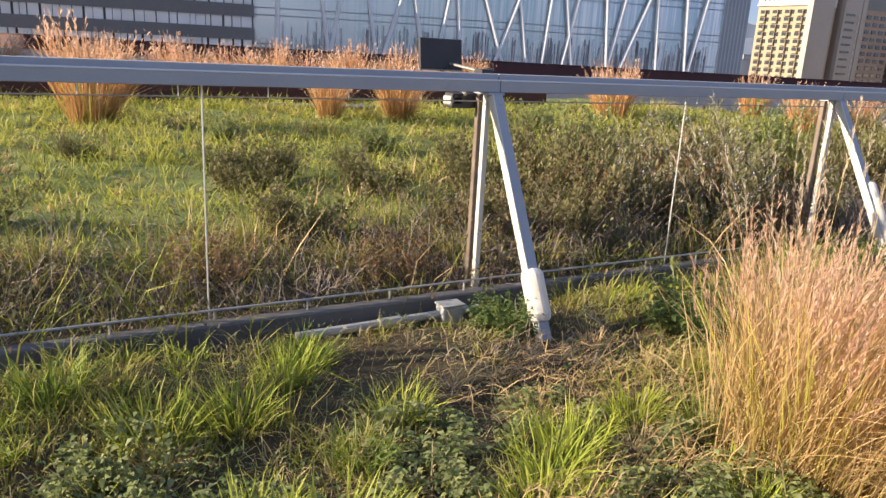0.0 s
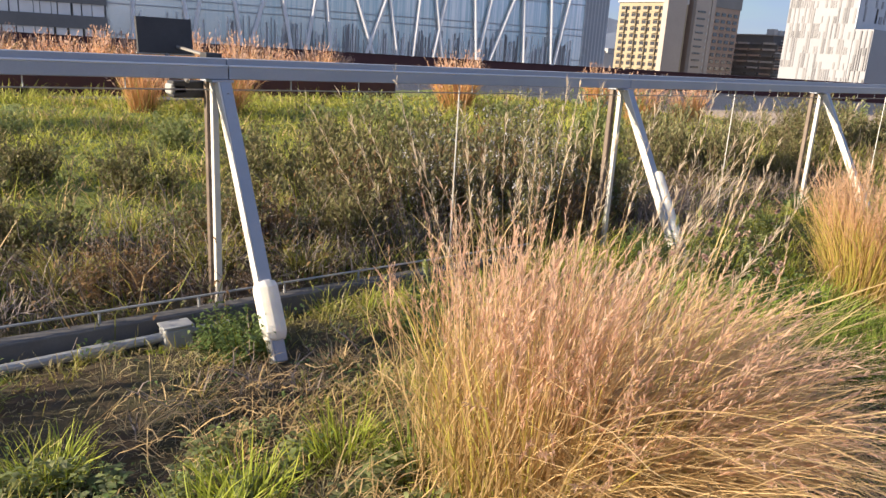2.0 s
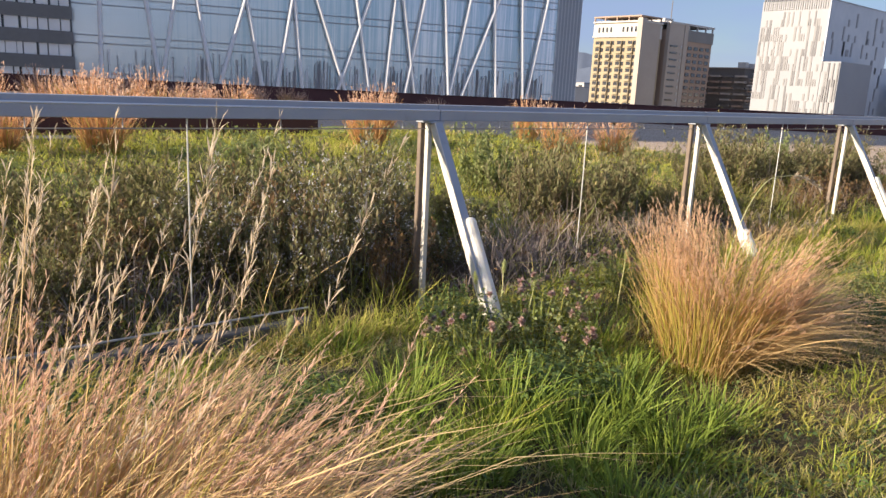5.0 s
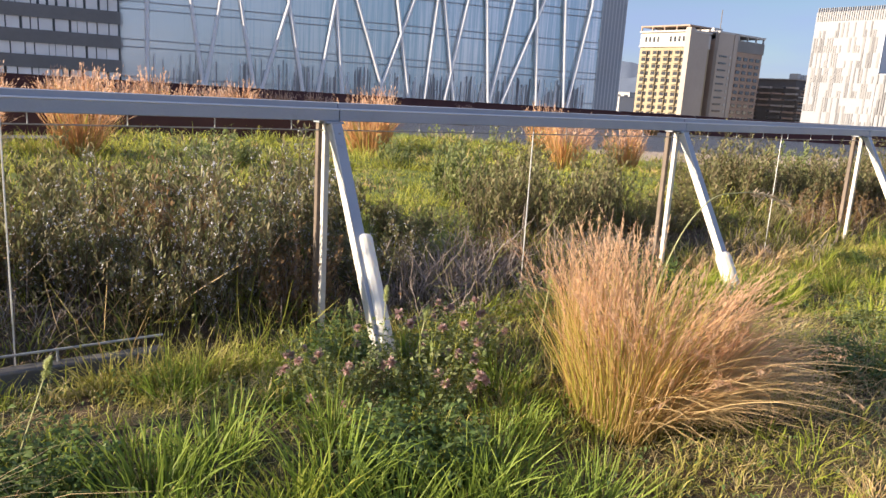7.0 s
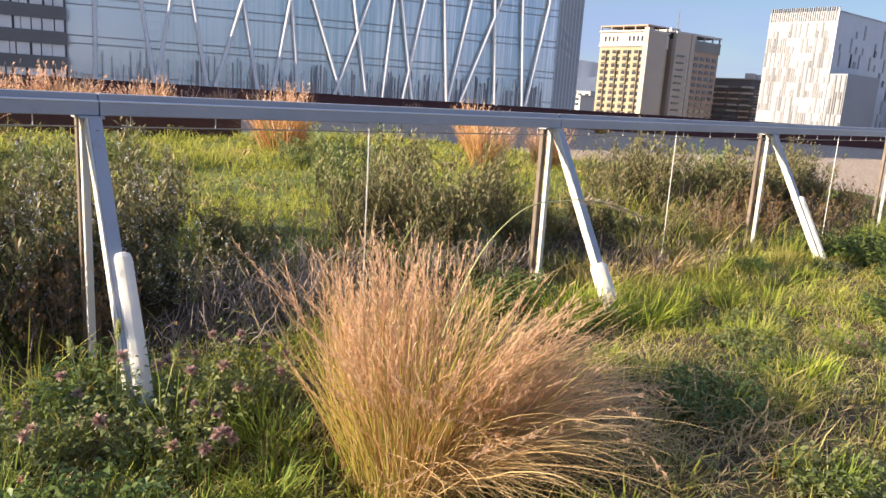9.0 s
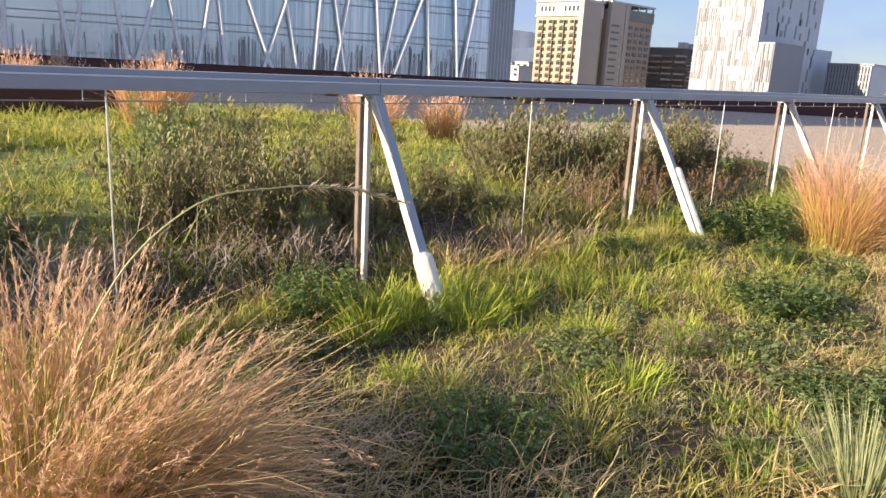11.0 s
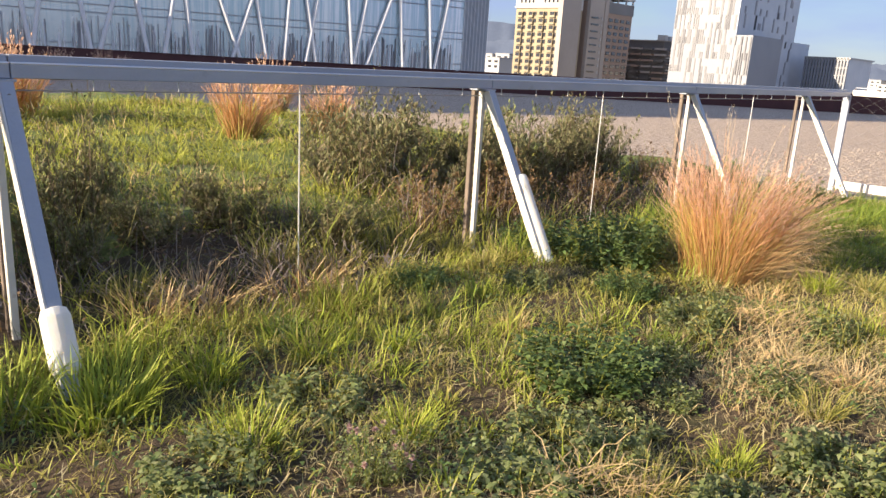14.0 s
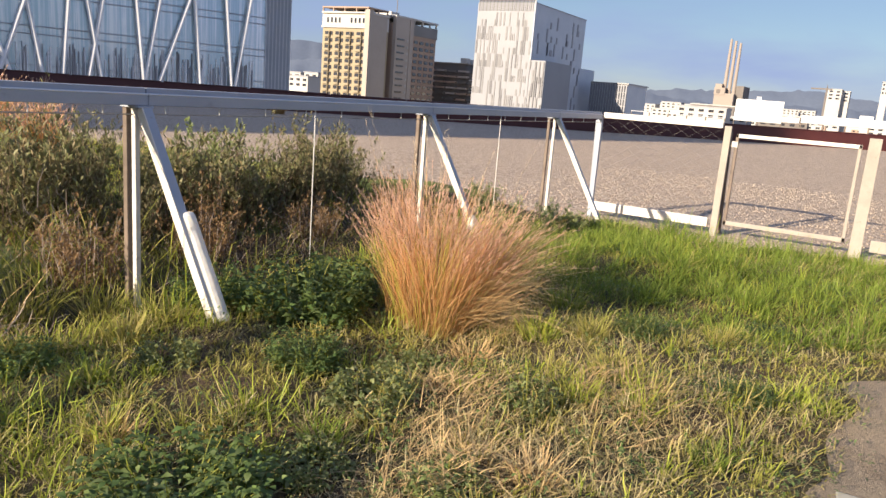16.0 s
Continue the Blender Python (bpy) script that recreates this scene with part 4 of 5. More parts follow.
def dryness(x, y):
    """0: lush, 1: dead straw."""
    d = 0.34 + 0.34 * wave(x, y, 1.5, 0.4)
    for cx, cy, r, a in ((-0.7, -0.95, 0.7, 0.5), (0.2, -0.9, 0.6, 0.4), (8.8, -2.4, 0.6, 0.6), (10.6, -2.9, 0.7, 0.4), (7.4, -3.1, 0.9, 0.35), (6.0, -3.0, 0.7, 0.3), (6.2, -2.2, 0.6, 0.25), (7.8, -2.0, 0.6, 0.3), (9.8, -2.0, 0.6, 0.25), (8.2, -2.9, 0.6, 0.3), (9.6, -2.9, 0.5, 0.3), (6.9, -2.9, 0.6, 0.35), (4.9, -1.6, 0.8, 0.35), (2.0, -2.6, 0.7, 0.2),
                          (12.4, -2.0, 1.6, -0.5), (5.9, -0.8, 0.7, -0.4), (7.1, -0.9, 0.7, -0.35), (0.8, -1.0, 0.5, -0.5), (2.4, -1.9, 0.7, -0.6), (-2.0, -0.7, 0.8, -0.3), (7.1, -0.05, 0.5, 0.5)):
        d = d + a * blob(x, y, cx, cy, r)
    return np.clip(d, 0.02, 0.98)


def thin(x, y):
    """Where the growth opens on dark soil."""
    d = 0 * x
    for cx, cy, r, a in ((-0.75, -0.8, 0.5, 0.8), (0.1, -0.75, 0.35, 0.6), (-1.5, -0.5, 0.5, 0.25), (3.0, -0.4, 0.4, 0.5), (4.7, -2.9, 0.4, 0.6), (5.6, -2.35, 0.25, 0.5), (7.95, -2.0, 0.3, 0.6), (5.2, -0.9, 0.3, 0.5), (-0.2, -2.6, 0.5, 0.4)):
        d = d + a * blob(x, y, cx, cy, r)
    return d


def scatter(name, label, mat, x, y, L, w, th0, th1, segs, wind=0.35, lift=0.0, wob=0.12):
    n = len(x)
    z = height(x, y) - 0.012 + lift
    az = NR.uniform(0, 2 * np.pi, n)
    az = np.arctan2(np.sin(az) - wind * 0.3, np.cos(az) + wind)
    V, F, al, _ = ribbons(np.stack([x, y, z], 1), az, th0, th1, L, w, segs, wob=wob)
    return tagged(obj(name, np_mesh(name, V, F, al), mat), label, "grass", kind="stuff")


def near_grass():
    """Tussocks of three kinds on a mat of short grass and straw."""
    nc = 12800
    cx, cy = spots(nc, -3.6, 15.2, -4.5, -0.16)
    row = np.arange(nc) < 520
    cx[row], cy[row] = NR.uniform(0.4, 13.0, row.sum()), NR.uniform(-0.5, -0.2, row.sum())
    keep = (cx < 14.7 + 0.25 * np.sin(cy * 3)) & (cy > np.maximum(path_edge(cx) + 0.03, np.where(cx < 8, -3.8, -9))) & (NR.random(nc) < 0.62 + 0.5 * wave(cx, cy, 1.9, 3.3) + row - thin(cx, cy))
    cx, cy, row = cx[keep], cy[keep], row[keep]
    d = dryness(cx, cy)
    u = NR.random(len(cx))
    pick = np.where(u < d * 0.82, 2, np.where(NR.random(len(cx)) < 0.42 + 0.4 * wave(cx, cy, 1.1, 6.0), 0, 1))
    lush = np.maximum(smooth(10.4, 11.4, cx), np.exp(-(((cx - 2.3) / 0.9) ** 2 + ((cy + 1.6) / 0.8) ** 2)))
    pick = np.where((pick < 2) & (NR.random(len(cx)) < 0.85 * lush), 3, pick)
    size = (0.042 + 0.105 * NR.random(len(cx)) ** 2.2 + 0.05 * smooth(10.8, 12.0, cx) + 0.07 * row) * (0.8 + 0.5 * (wave(cx, cy, 1.4, 1.0) > 0.1))
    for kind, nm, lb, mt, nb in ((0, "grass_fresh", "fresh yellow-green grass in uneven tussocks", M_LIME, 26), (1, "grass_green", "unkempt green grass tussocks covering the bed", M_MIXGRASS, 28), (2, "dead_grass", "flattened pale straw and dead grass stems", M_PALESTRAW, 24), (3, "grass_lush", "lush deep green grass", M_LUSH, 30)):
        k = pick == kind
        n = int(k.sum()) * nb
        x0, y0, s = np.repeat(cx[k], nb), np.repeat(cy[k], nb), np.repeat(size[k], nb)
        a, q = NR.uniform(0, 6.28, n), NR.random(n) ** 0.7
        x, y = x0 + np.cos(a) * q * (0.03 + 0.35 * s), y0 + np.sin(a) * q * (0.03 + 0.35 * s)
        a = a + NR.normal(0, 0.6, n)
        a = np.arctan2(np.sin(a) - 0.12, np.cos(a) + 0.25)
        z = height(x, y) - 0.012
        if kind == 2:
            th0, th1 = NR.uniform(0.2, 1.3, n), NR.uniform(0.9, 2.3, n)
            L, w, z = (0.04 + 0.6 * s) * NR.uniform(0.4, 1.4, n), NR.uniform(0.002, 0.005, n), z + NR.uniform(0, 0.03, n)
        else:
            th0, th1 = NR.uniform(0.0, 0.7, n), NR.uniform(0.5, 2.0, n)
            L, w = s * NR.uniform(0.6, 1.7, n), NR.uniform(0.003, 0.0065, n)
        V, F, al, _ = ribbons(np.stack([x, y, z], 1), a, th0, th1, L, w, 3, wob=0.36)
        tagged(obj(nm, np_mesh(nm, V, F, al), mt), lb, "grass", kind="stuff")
    x, y = spots(140000, -3.6, 14.9, -4.5, -0.15)
    keep = (y > path_edge(x) - 0.05) & (NR.random(len(x)) > thin(x, y))
    x, y = x[keep], y[keep]
    dry = NR.random(len(x)) < dryness(x, y)
    n = int((~dry).sum())
    scatter("grass_short", "short dull green undergrowth", M_MIXGRASS, x[~dry], y[~dry], NR.uniform(0.03, 0.11, n), NR.uniform(0.003, 0.007, n), NR.uniform(0.1, 1.0, n), NR.uniform(0.7, 1.9, n), 2)
    n = int(dry.sum())
    scatter("straw_mat", "mat of loose straw on the soil", M_PALESTRAW, x[dry], y[dry], NR.uniform(0.03, 0.11, n), NR.uniform(0.0018, 0.004, n), NR.uniform(0.6, 1.5, n), NR.uniform(1.0, 2.1, n), 3, lift=NR.uniform(0.0, 0.03, n), wob=0.4)
    nc = 2300
    cx, cy = spots(nc, -3.6, 13.0, -3.75, -0.2)
    cx = cx[wave(cx, cy, 2.2, 5) > -0.05]
    cy = cy[: len(cx)]
    nb = 22
    n = len(cx) * nb
    x, y = np.repeat(cx, nb) + NR.normal(0, 0.05, n), np.repeat(cy, nb) + NR.normal(0, 0.05, n)
    pos = np.stack([x, y, height(x, y) + NR.uniform(0.01, 0.10, n)], 1)
    dv = unit(np.stack([NR.normal(0, 1, n), NR.normal(0, 1, n), NR.uniform(-0.1, 0.8, n)], 1))
    V, F, al = leaves(pos, dv, NR.uniform(0.012, 0.034, n), 0.42)
    tagged(obj("low_weeds", np_mesh("low_weeds", V, F, al), M_WEED), "low leafy green weeds among the grass", "weeds", kind="stuff")


def far_grass():
    """Low dense tussocks on the turf, coarser further off."""
    nc = 27000
    cx, cy = spots(nc, -9.5, 13.6, -0.08, 11.0)
    keep = (cx < BED_X1 - 0.10 * np.maximum(cy, 0) ** 1.3 - 0.9) & (NR.random(nc) < 0.62 + 0.5 * wave(cx, cy, 1.6, 2.2))
    cx, cy = cx[keep], cy[keep]
    bank = smooth(1.5, 0.3, cy)
    dry = 0.08 + 0.24 * wave(cx, cy, 0.8, 1.1) + 0.06 * bank
    u = NR.random(len(cx))
    lim = dry + 0.26 + 0.45 * bank
    kind = np.where(u <= dry, 2, np.where(u <= lim, 1, 0))
    size = (0.045 + 0.17 * NR.random(len(cx)) ** 3.2) * (1 + 0.6 * bank) * (0.8 + 0.5 * (wave(cx, cy, 1.2, 4.0) > 0.1))
    nb = 9
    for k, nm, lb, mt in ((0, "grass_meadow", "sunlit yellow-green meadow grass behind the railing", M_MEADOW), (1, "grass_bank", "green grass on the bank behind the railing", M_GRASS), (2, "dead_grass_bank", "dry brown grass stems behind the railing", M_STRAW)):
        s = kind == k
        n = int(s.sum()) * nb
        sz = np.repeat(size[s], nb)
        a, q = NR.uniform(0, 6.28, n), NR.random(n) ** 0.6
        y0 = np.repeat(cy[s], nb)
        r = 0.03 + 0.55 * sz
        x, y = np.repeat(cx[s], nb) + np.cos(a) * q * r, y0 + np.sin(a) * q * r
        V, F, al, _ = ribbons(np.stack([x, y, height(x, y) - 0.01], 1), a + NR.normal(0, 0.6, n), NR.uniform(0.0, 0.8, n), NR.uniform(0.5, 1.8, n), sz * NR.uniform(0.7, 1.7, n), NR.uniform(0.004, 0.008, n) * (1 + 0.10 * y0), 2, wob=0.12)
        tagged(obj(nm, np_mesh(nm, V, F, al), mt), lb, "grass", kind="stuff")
    n = 26000
    x, y = spots(n, -9.5, 13, 0.3, 10.8)
    ok = (x < BED_X1 - 0.10 * np.maximum(y, 0) ** 1.3 - 0.9) & (wave(x, y, 1.9, 0.7) > 0.0)
    x, y = x[ok], y[ok]
    n = len(x)
    pos = np.stack([x, y, height(x, y) + NR.uniform(0, 0.07, n)], 1)
    dv = unit(np.stack([NR.normal(0, 1, n), NR.normal(0, 1, n), NR.uniform(0, 0.9, n)], 1))
    V, F, al = leaves(pos, dv, NR.uniform(0.025, 0.06, n) * (1 + 0.05 * y), 0.5)
    tagged(obj("meadow_herbs", np_mesh("meadow_herbs", V, F, al), M_OLIVE), "low olive green herbs in the meadow", "herbs", kind="stuff")


def brambles():
    n = 6200
    x, y = spots(n, -6, 12.5, -0.08, 0.8)
    west = np.arange(n) < 2600
    x[west] = NR.uniform(-6, 1.6, west.sum())
    keep = NR.random(n) < 0.55 + 0.25 * west + 0.6 * wave(x, y, 1.3, 0.3)
    x, y = x[keep], y[keep]
    n = len(x)
    V, F, al, P = ribbons(np.stack([x, y, height(x, y)], 1), NR.uniform(0, 6.28, n), NR.uniform(0, 0.7, n), NR.uniform(0.8, 2.4, n), NR.uniform(0.15, 0.6, n), NR.uniform(0.0018, 0.004, n), 5, wob=0.35)
    tagged(obj("dead_brambles", np_mesh("dead_brambles", V, F, al), M_TWIG), "tangle of dead bramble stems on the bank", "brambles", kind="stuff")
    q = P[:, 1:, :].reshape(-1, 3)
    q = q[NR.random(len(q)) < 0.9] + NR.normal(0, 0.02, (1, 3))
    m = len(q)
    dv = unit(NR.normal(0, 1, (m, 3)))
    V, F, al = leaves(q, dv, NR.uniform(0.015, 0.04, m), 0.5)
    h = NR.random(m) < 0.35
    for sel, nm, mt, lb in ((h, "withered_leaves", M_BROWNLEAF, "withered brown leaves on the bank"), (~h, "bank_leaves", M_OLIVE, "small olive green leaves on the bank")):
        V, F, al = leaves(q[sel], dv[sel], NR.uniform(0.015, 0.04, sel.sum()), 0.5)
        tagged(obj(nm, np_mesh(nm, V, F, al), mt), lb, "leaves", kind="stuff")


def plumes(P, per, size, rng=NR, span=0.30, wide=1.0):
    """Feathery seed heads along the ends of stalks P (n, k, 3)."""
    n, k, _ = P.shape
    f = 1 - span * rng.random((n, per)) ** 0.8
    g = f * (k - 1)
    i = np.clip(g.astype(int), 0, k - 2)
    r = (g - i)[..., None]
    a = P[np.arange(n)[:, None], i]
    b_ = P[np.arange(n)[:, None], i + 1]
    pos = (a * (1 - r) + b_ * r).reshape(-1, 3)
    ax = unit((b_ - a).reshape(-1, 3))
    d = unit(ax + rng.normal(0, 0.26, pos.shape))
    return leaves(pos, d, rng.uniform(0.6, 1.3, len(pos)) * size, 0.12 * wide, rng, 0.0)


def tuft(name, label, at, seed, blades_n, stalks_n, size, wind, droop_n=0, green=0.25, root=0.20, tall_n=0, per=90, wf=1.0, spread=1.0, mat=M_DRY, sweep=0.9, locks=46, straw=1.0, plume=None):
    """A big clump of dry fountain grass: leaf blades, seed stalks with plumes and collapsed straw, combed by the wind."""
    rng = np.random.default_rng(seed)
    t = thing(name, label, "ornamental grass", "dry fountain grasses", at=at)
    wa = math.atan2(wind[1], wind[0])

    def roots(n, r):
        a, q = rng.uniform(0, 6.28, n), r * np.sqrt(rng.random(n))
        return np.stack([q * np.cos(a), q * np.sin(a), np.full(n, -0.02)], 1), a

    def bias(a, k=1.0):
        return np.arctan2(np.sin(a) + k * wind[1], np.cos(a) + k * wind[0])

    k_az = rng.uniform(0, 6.28, locks)
    lee = 0.5 + 0.5 * np.cos(k_az - wa)
    k_0 = rng.uniform(0.02, 0.34, locks) + 0.22 * lee
    k_1 = rng.uniform(0.15, 0.8, locks) + sweep * lee * rng.uniform(0.45, 1.35, locks)
    k_L, k_t = rng.uniform(0.6, 1.05, locks), rng.normal(0, 0.55 * max(1.0, 3 * sweep - 2), locks)

    def locked(n, lift=0.0):
        """Blades gathered into wind-combed locks."""
        w = rng.integers(0, locks, n)
        a = k_az[w] + rng.normal(0, 0.22, n)
        q = root * np.sqrt(rng.random(n))
        p = np.stack([q * np.cos(a + rng.normal(0, 0.4, n)), q * np.sin(a + rng.normal(0, 0.4, n)), np.full(n, -0.02)], 1)
        return p, bias(a), spread * np.abs(k_0[w] + rng.normal(0, 0.08, n)), spread * (k_1[w] + rng.normal(0, 0.24, n) - lift), k_L[w], k_t[w] + rng.normal(0, 0.35, n)

    n = int(blades_n * (1 - green))
    p, a, t0, t1, kl, tn = locked(n)
    V, F, al, _ = ribbons(p, a, t0, t1, size * kl * rng.uniform(0.45, 1.05, n), wf * rng.uniform(0.002, 0.0044, n), 7, rng, 0.15, turn=tn)
    obj("dry_blades", np_mesh("dry_blades", V, F, al), mat, t)
    n = int(blades_n * green)
    p, a = roots(n, root * 0.95)
    V, F, al, _ = ribbons(p, bias(a, 0.3), rng.uniform(0.0, 0.4, n), rng.uniform(0.2, 0.9, n), size * rng.uniform(0.3, 0.8, n), wf * rng.uniform(0.003, 0.0055, n), 5, rng, 0.08)
    obj("green_blades", np_mesh("green_blades", V, F, al), M_DRYG, t, "yellow-green blades near the base")
    n = stalks_n
    p, a, t0, t1, kl, tn = locked(n, 0.12)
    V, F, al, P = ribbons(p, a, t0, t1, size * kl ** 0.5 * rng.uniform(0.7, 1.05, n), wf * rng.uniform(0.0018, 0.003, n), 8, rng, 0.11, turn=tn)
    obj("stalk_fan", np_mesh("stalk_fan", V, F, al), mat, t)
    V, F, al = plumes(P, per, 0.027 * size ** 0.5 * (1 + 0.5 * (wf - 1)), rng, wide=wf)
    obj("plume_fringe", np_mesh("plume_fringe", V, F, al), plume or M_PLUME, t, "tan feathery plumes")
    if tall_n:
        n = tall_n
        p, a = roots(n, root)
        V, F, al, P = ribbons(p, bias(a, 0.8), rng.uniform(0.0, 0.22, n), rng.uniform(0.15, 0.62, n), size * rng.uniform(0.9, 1.32, n), rng.uniform(0.002, 0.003, n), 9, rng, 0.07)
        obj("tall_stalks", np_mesh("tall_stalks", V, F, al), M_STRAW, t, "few tall pale seed stalks")
        V, F, al = plumes(P, int(per * 0.9), 0.034, rng, span=0.26, wide=0.75)
        obj("tall_plumes", np_mesh("tall_plumes", V, F, al), M_PALEPLUME, t, "pale silvery plumes on the tall stalks")
    if droop_n:
        n = droop_n
        bands = 15
        b_az, b_1, b_L = wa + rng.normal(-0.1, 0.75, bands), rng.uniform(1.15, 2.0, bands), rng.uniform(0.6, 1.15, bands)
        w = rng.integers(0, bands, n)
        p, a = roots(n, root)
        V, F, al, P = ribbons(p + np.array([0, 0, 0.05]), b_az[w] + rng.normal(0, 0.16, n), rng.uniform(0.3, 0.95, n), b_1[w] + rng.normal(0, 0.16, n), straw * size * b_L[w] * rng.uniform(0.55, 1.05, n), rng.uniform(0.002, 0.0048, n), 8, rng, 0.09, turn=rng.normal(0, 0.4, n))
        obj("collapsed_straw", np_mesh("collapsed_straw", V, F, al), M_STRAW, t, "pale straw bent to the ground")
    return t


def clump_mesh(seed, n, L):
    rng = np.random.default_rng(seed)
    a, q = rng.uniform(0, 6.28, n), 0.09 * np.sqrt(rng.random(n))
    V, F, al, _ = ribbons(np.stack([q * np.cos(a), q * np.sin(a), np.full(n, -0.02)], 1), a + rng.normal(0, 0.5, n), rng.uniform(0, 0.45, n), rng.uniform(0.3, 1.5, n), L * rng.uniform(0.4, 1.1, n), rng.uniform(0.003, 0.0055, n), 4, rng, 0.12)
    return np_mesh("grass_clump", V, F, al)


def weed(seed, label, mat, n_stem, radius, tall, leaf, flower=None):
    rng = np.random.default_rng(seed)
    t = thing("leafy_weed", label, "weed", "leafy weeds")
    a, q = rng.uniform(0, 6.28, n_stem), radius * np.sqrt(rng.random(n_stem))
    root = np.stack([q * np.cos(a) * 0.7, q * np.sin(a) * 0.7, np.full(n_stem, -0.02)], 1)
    L = tall * (1.15 - 0.6 * (q / radius) ** 2) * rng.uniform(0.6, 1.1, n_stem)
    V, F, al, P = ribbons(root, a, rng.uniform(0, 0.3, n_stem), rng.uniform(0.2, 1.0, n_stem), L, np.full(n_stem, 0.005), 6, rng, 0.12)
    tagged(obj("stemwork", np_mesh("stemwork", V, F, al), M_GRASS, t), kind="stuff")
    pos = np.repeat(P[:, 1:, :].reshape(-1, 3), 3, 0)
    pos = pos + rng.normal(0, 0.012, pos.shape)
    m = len(pos)
    d = unit(np.stack([rng.normal(0, 1, m), rng.normal(0, 1, m), rng.uniform(-0.2, 0.8, m)], 1))
    V, F, al = leaves(pos, d, rng.uniform(0.55, 1.3, m) * leaf, 0.55, rng)
    obj("foliage", np_mesh("foliage", V, F, al), mat, t)
    if flower:
        tips = P[rng.random(n_stem) < 0.26][:, -1, :]
        pos = np.repeat(tips, 60, 0)
        d = unit(rng.normal(0, 1, pos.shape) + np.array([0, 0, 0.3]))
        V, F, al = leaves(pos, d, rng.uniform(0.014, 0.030, len(pos)), 0.5, rng, 0.0)
        obj("blossom", np_mesh("blossom", V, F, al), flower, t, "faded pink flower heads")
    return t


def shrub(seed, label, mat, radius, tall, leaf, ratio, n_stem=90, per=4, flower=None, bare=0.0):
    rng = np.random.default_rng(seed)
    t = thing("shrub", label, "shrub", "shrubs behind the railing")
    n_stem = int(n_stem * 0.72)
    limbs = 17
    la, lt, ll = rng.uniform(0, 6.28, limbs), rng.uniform(0.02, 0.85, limbs), rng.uniform(0.55, 1.2, limbs)
    w = rng.integers(0, limbs, n_stem)
    a = la[w] + rng.normal(0, 0.28, n_stem)
    q = 0.45 * radius * np.sqrt(rng.random(n_stem))
    root = np.stack([q * np.cos(a), q * np.sin(a), np.full(n_stem, -0.03)], 1)
    th = np.abs(lt[w] + rng.normal(0, 0.09, n_stem))
    L = (tall * (1 - 0.25 * th) + radius * 0.45 * th) * ll[w] * rng.uniform(0.55, 1.15, n_stem)
    V, F, al, P = ribbons(root, a, th, th * rng.uniform(0.1, 0.9, n_stem), L, rng.uniform(0.004, 0.009, n_stem), 7, rng, 0.17)
    sets = [(V, F, al)]
    # side twigs
    k = P[:, 1:8, :].reshape(-1, 3)
    n2 = len(k)
    V2, F2, al2, P2 = ribbons(k, rng.uniform(0, 6.28, n2), rng.uniform(0.2, 1.0, n2), rng.uniform(0.1, 0.7, n2), rng.uniform(0.04, 0.15, n2) * tall / 0.6, np.full(n2, 0.003), 3, rng, 0.2)
    sets.append((V2, F2, al2))
    obj("stemwork", np_mesh("stemwork", *joined(sets)), M_STEM if not bare else M_TWIG, t)
    pts = P2[:, 1:, :].reshape(-1, 3)
    pos = np.repeat(pts, per, 0)
    pos = pos[rng.random(len(pos)) > bare]
    pos = pos + rng.normal(0, 0.013, pos.shape)
    m = len(pos)
    d = unit(np.stack([rng.normal(0, 0.55, m), rng.normal(0, 0.55, m), rng.uniform(0.4, 1.3, m)], 1))
    V, F, al = leaves(pos, d, rng.uniform(0.7, 1.6, m) * leaf, ratio * 1.15, rng, 0.0)
    obj("foliage", np_mesh("foliage", V, F, al), mat, t)
    if flower:
        pos = pts[rng.random(len(pts)) < 0.30]
        pos = np.repeat(pos, 4, 0) + rng.normal(0, 0.012, (4 * len(pos), 3))
        d = unit(rng.normal(0, 1, pos.shape))
        V, F, al = leaves(pos, d, rng.uniform(0.013, 0.024, len(pos)), 0.7, rng, 0.0)
        obj("blossom", np_mesh("blossom", V, F, al), flower, t, "tiny pale blossoms")
    return t


def put(base, spots_, first=True):
    """Place a thing and its copies: (x, y, scale, height scale, turn)."""
    for i, (x, y, s, h, r) in enumerate(spots_):
        m = Matrix.LocRotScale((x, y, hz(x, y)), Euler((0, 0, radians(r))), (s, s, h))
        if i == 0:
            base.matrix_basis = m
        else:
            c = copy_thing(base, Matrix())
            c.matrix_basis = m


def back_grass():
    x, y = spots(6000, -8.0, 13.0, -8.8, -5.2)
    x2, y2 = spots(5000, -8.0, -3.6, -3.9, -0.2)
    x, y = np.concatenate([x, x2]), np.concatenate([y, y2])
    n = len(x)
    scatter("grass_rough", "rough grass beyond the path", M_GRASS, x, y, NR.uniform(0.08, 0.22, n), NR.uniform(0.008, 0.014, n), NR.uniform(0.1, 0.8, n), NR.uniform(0.5, 1.7, n), 2)


near_grass()
back_grass()
far_grass()
brambles()

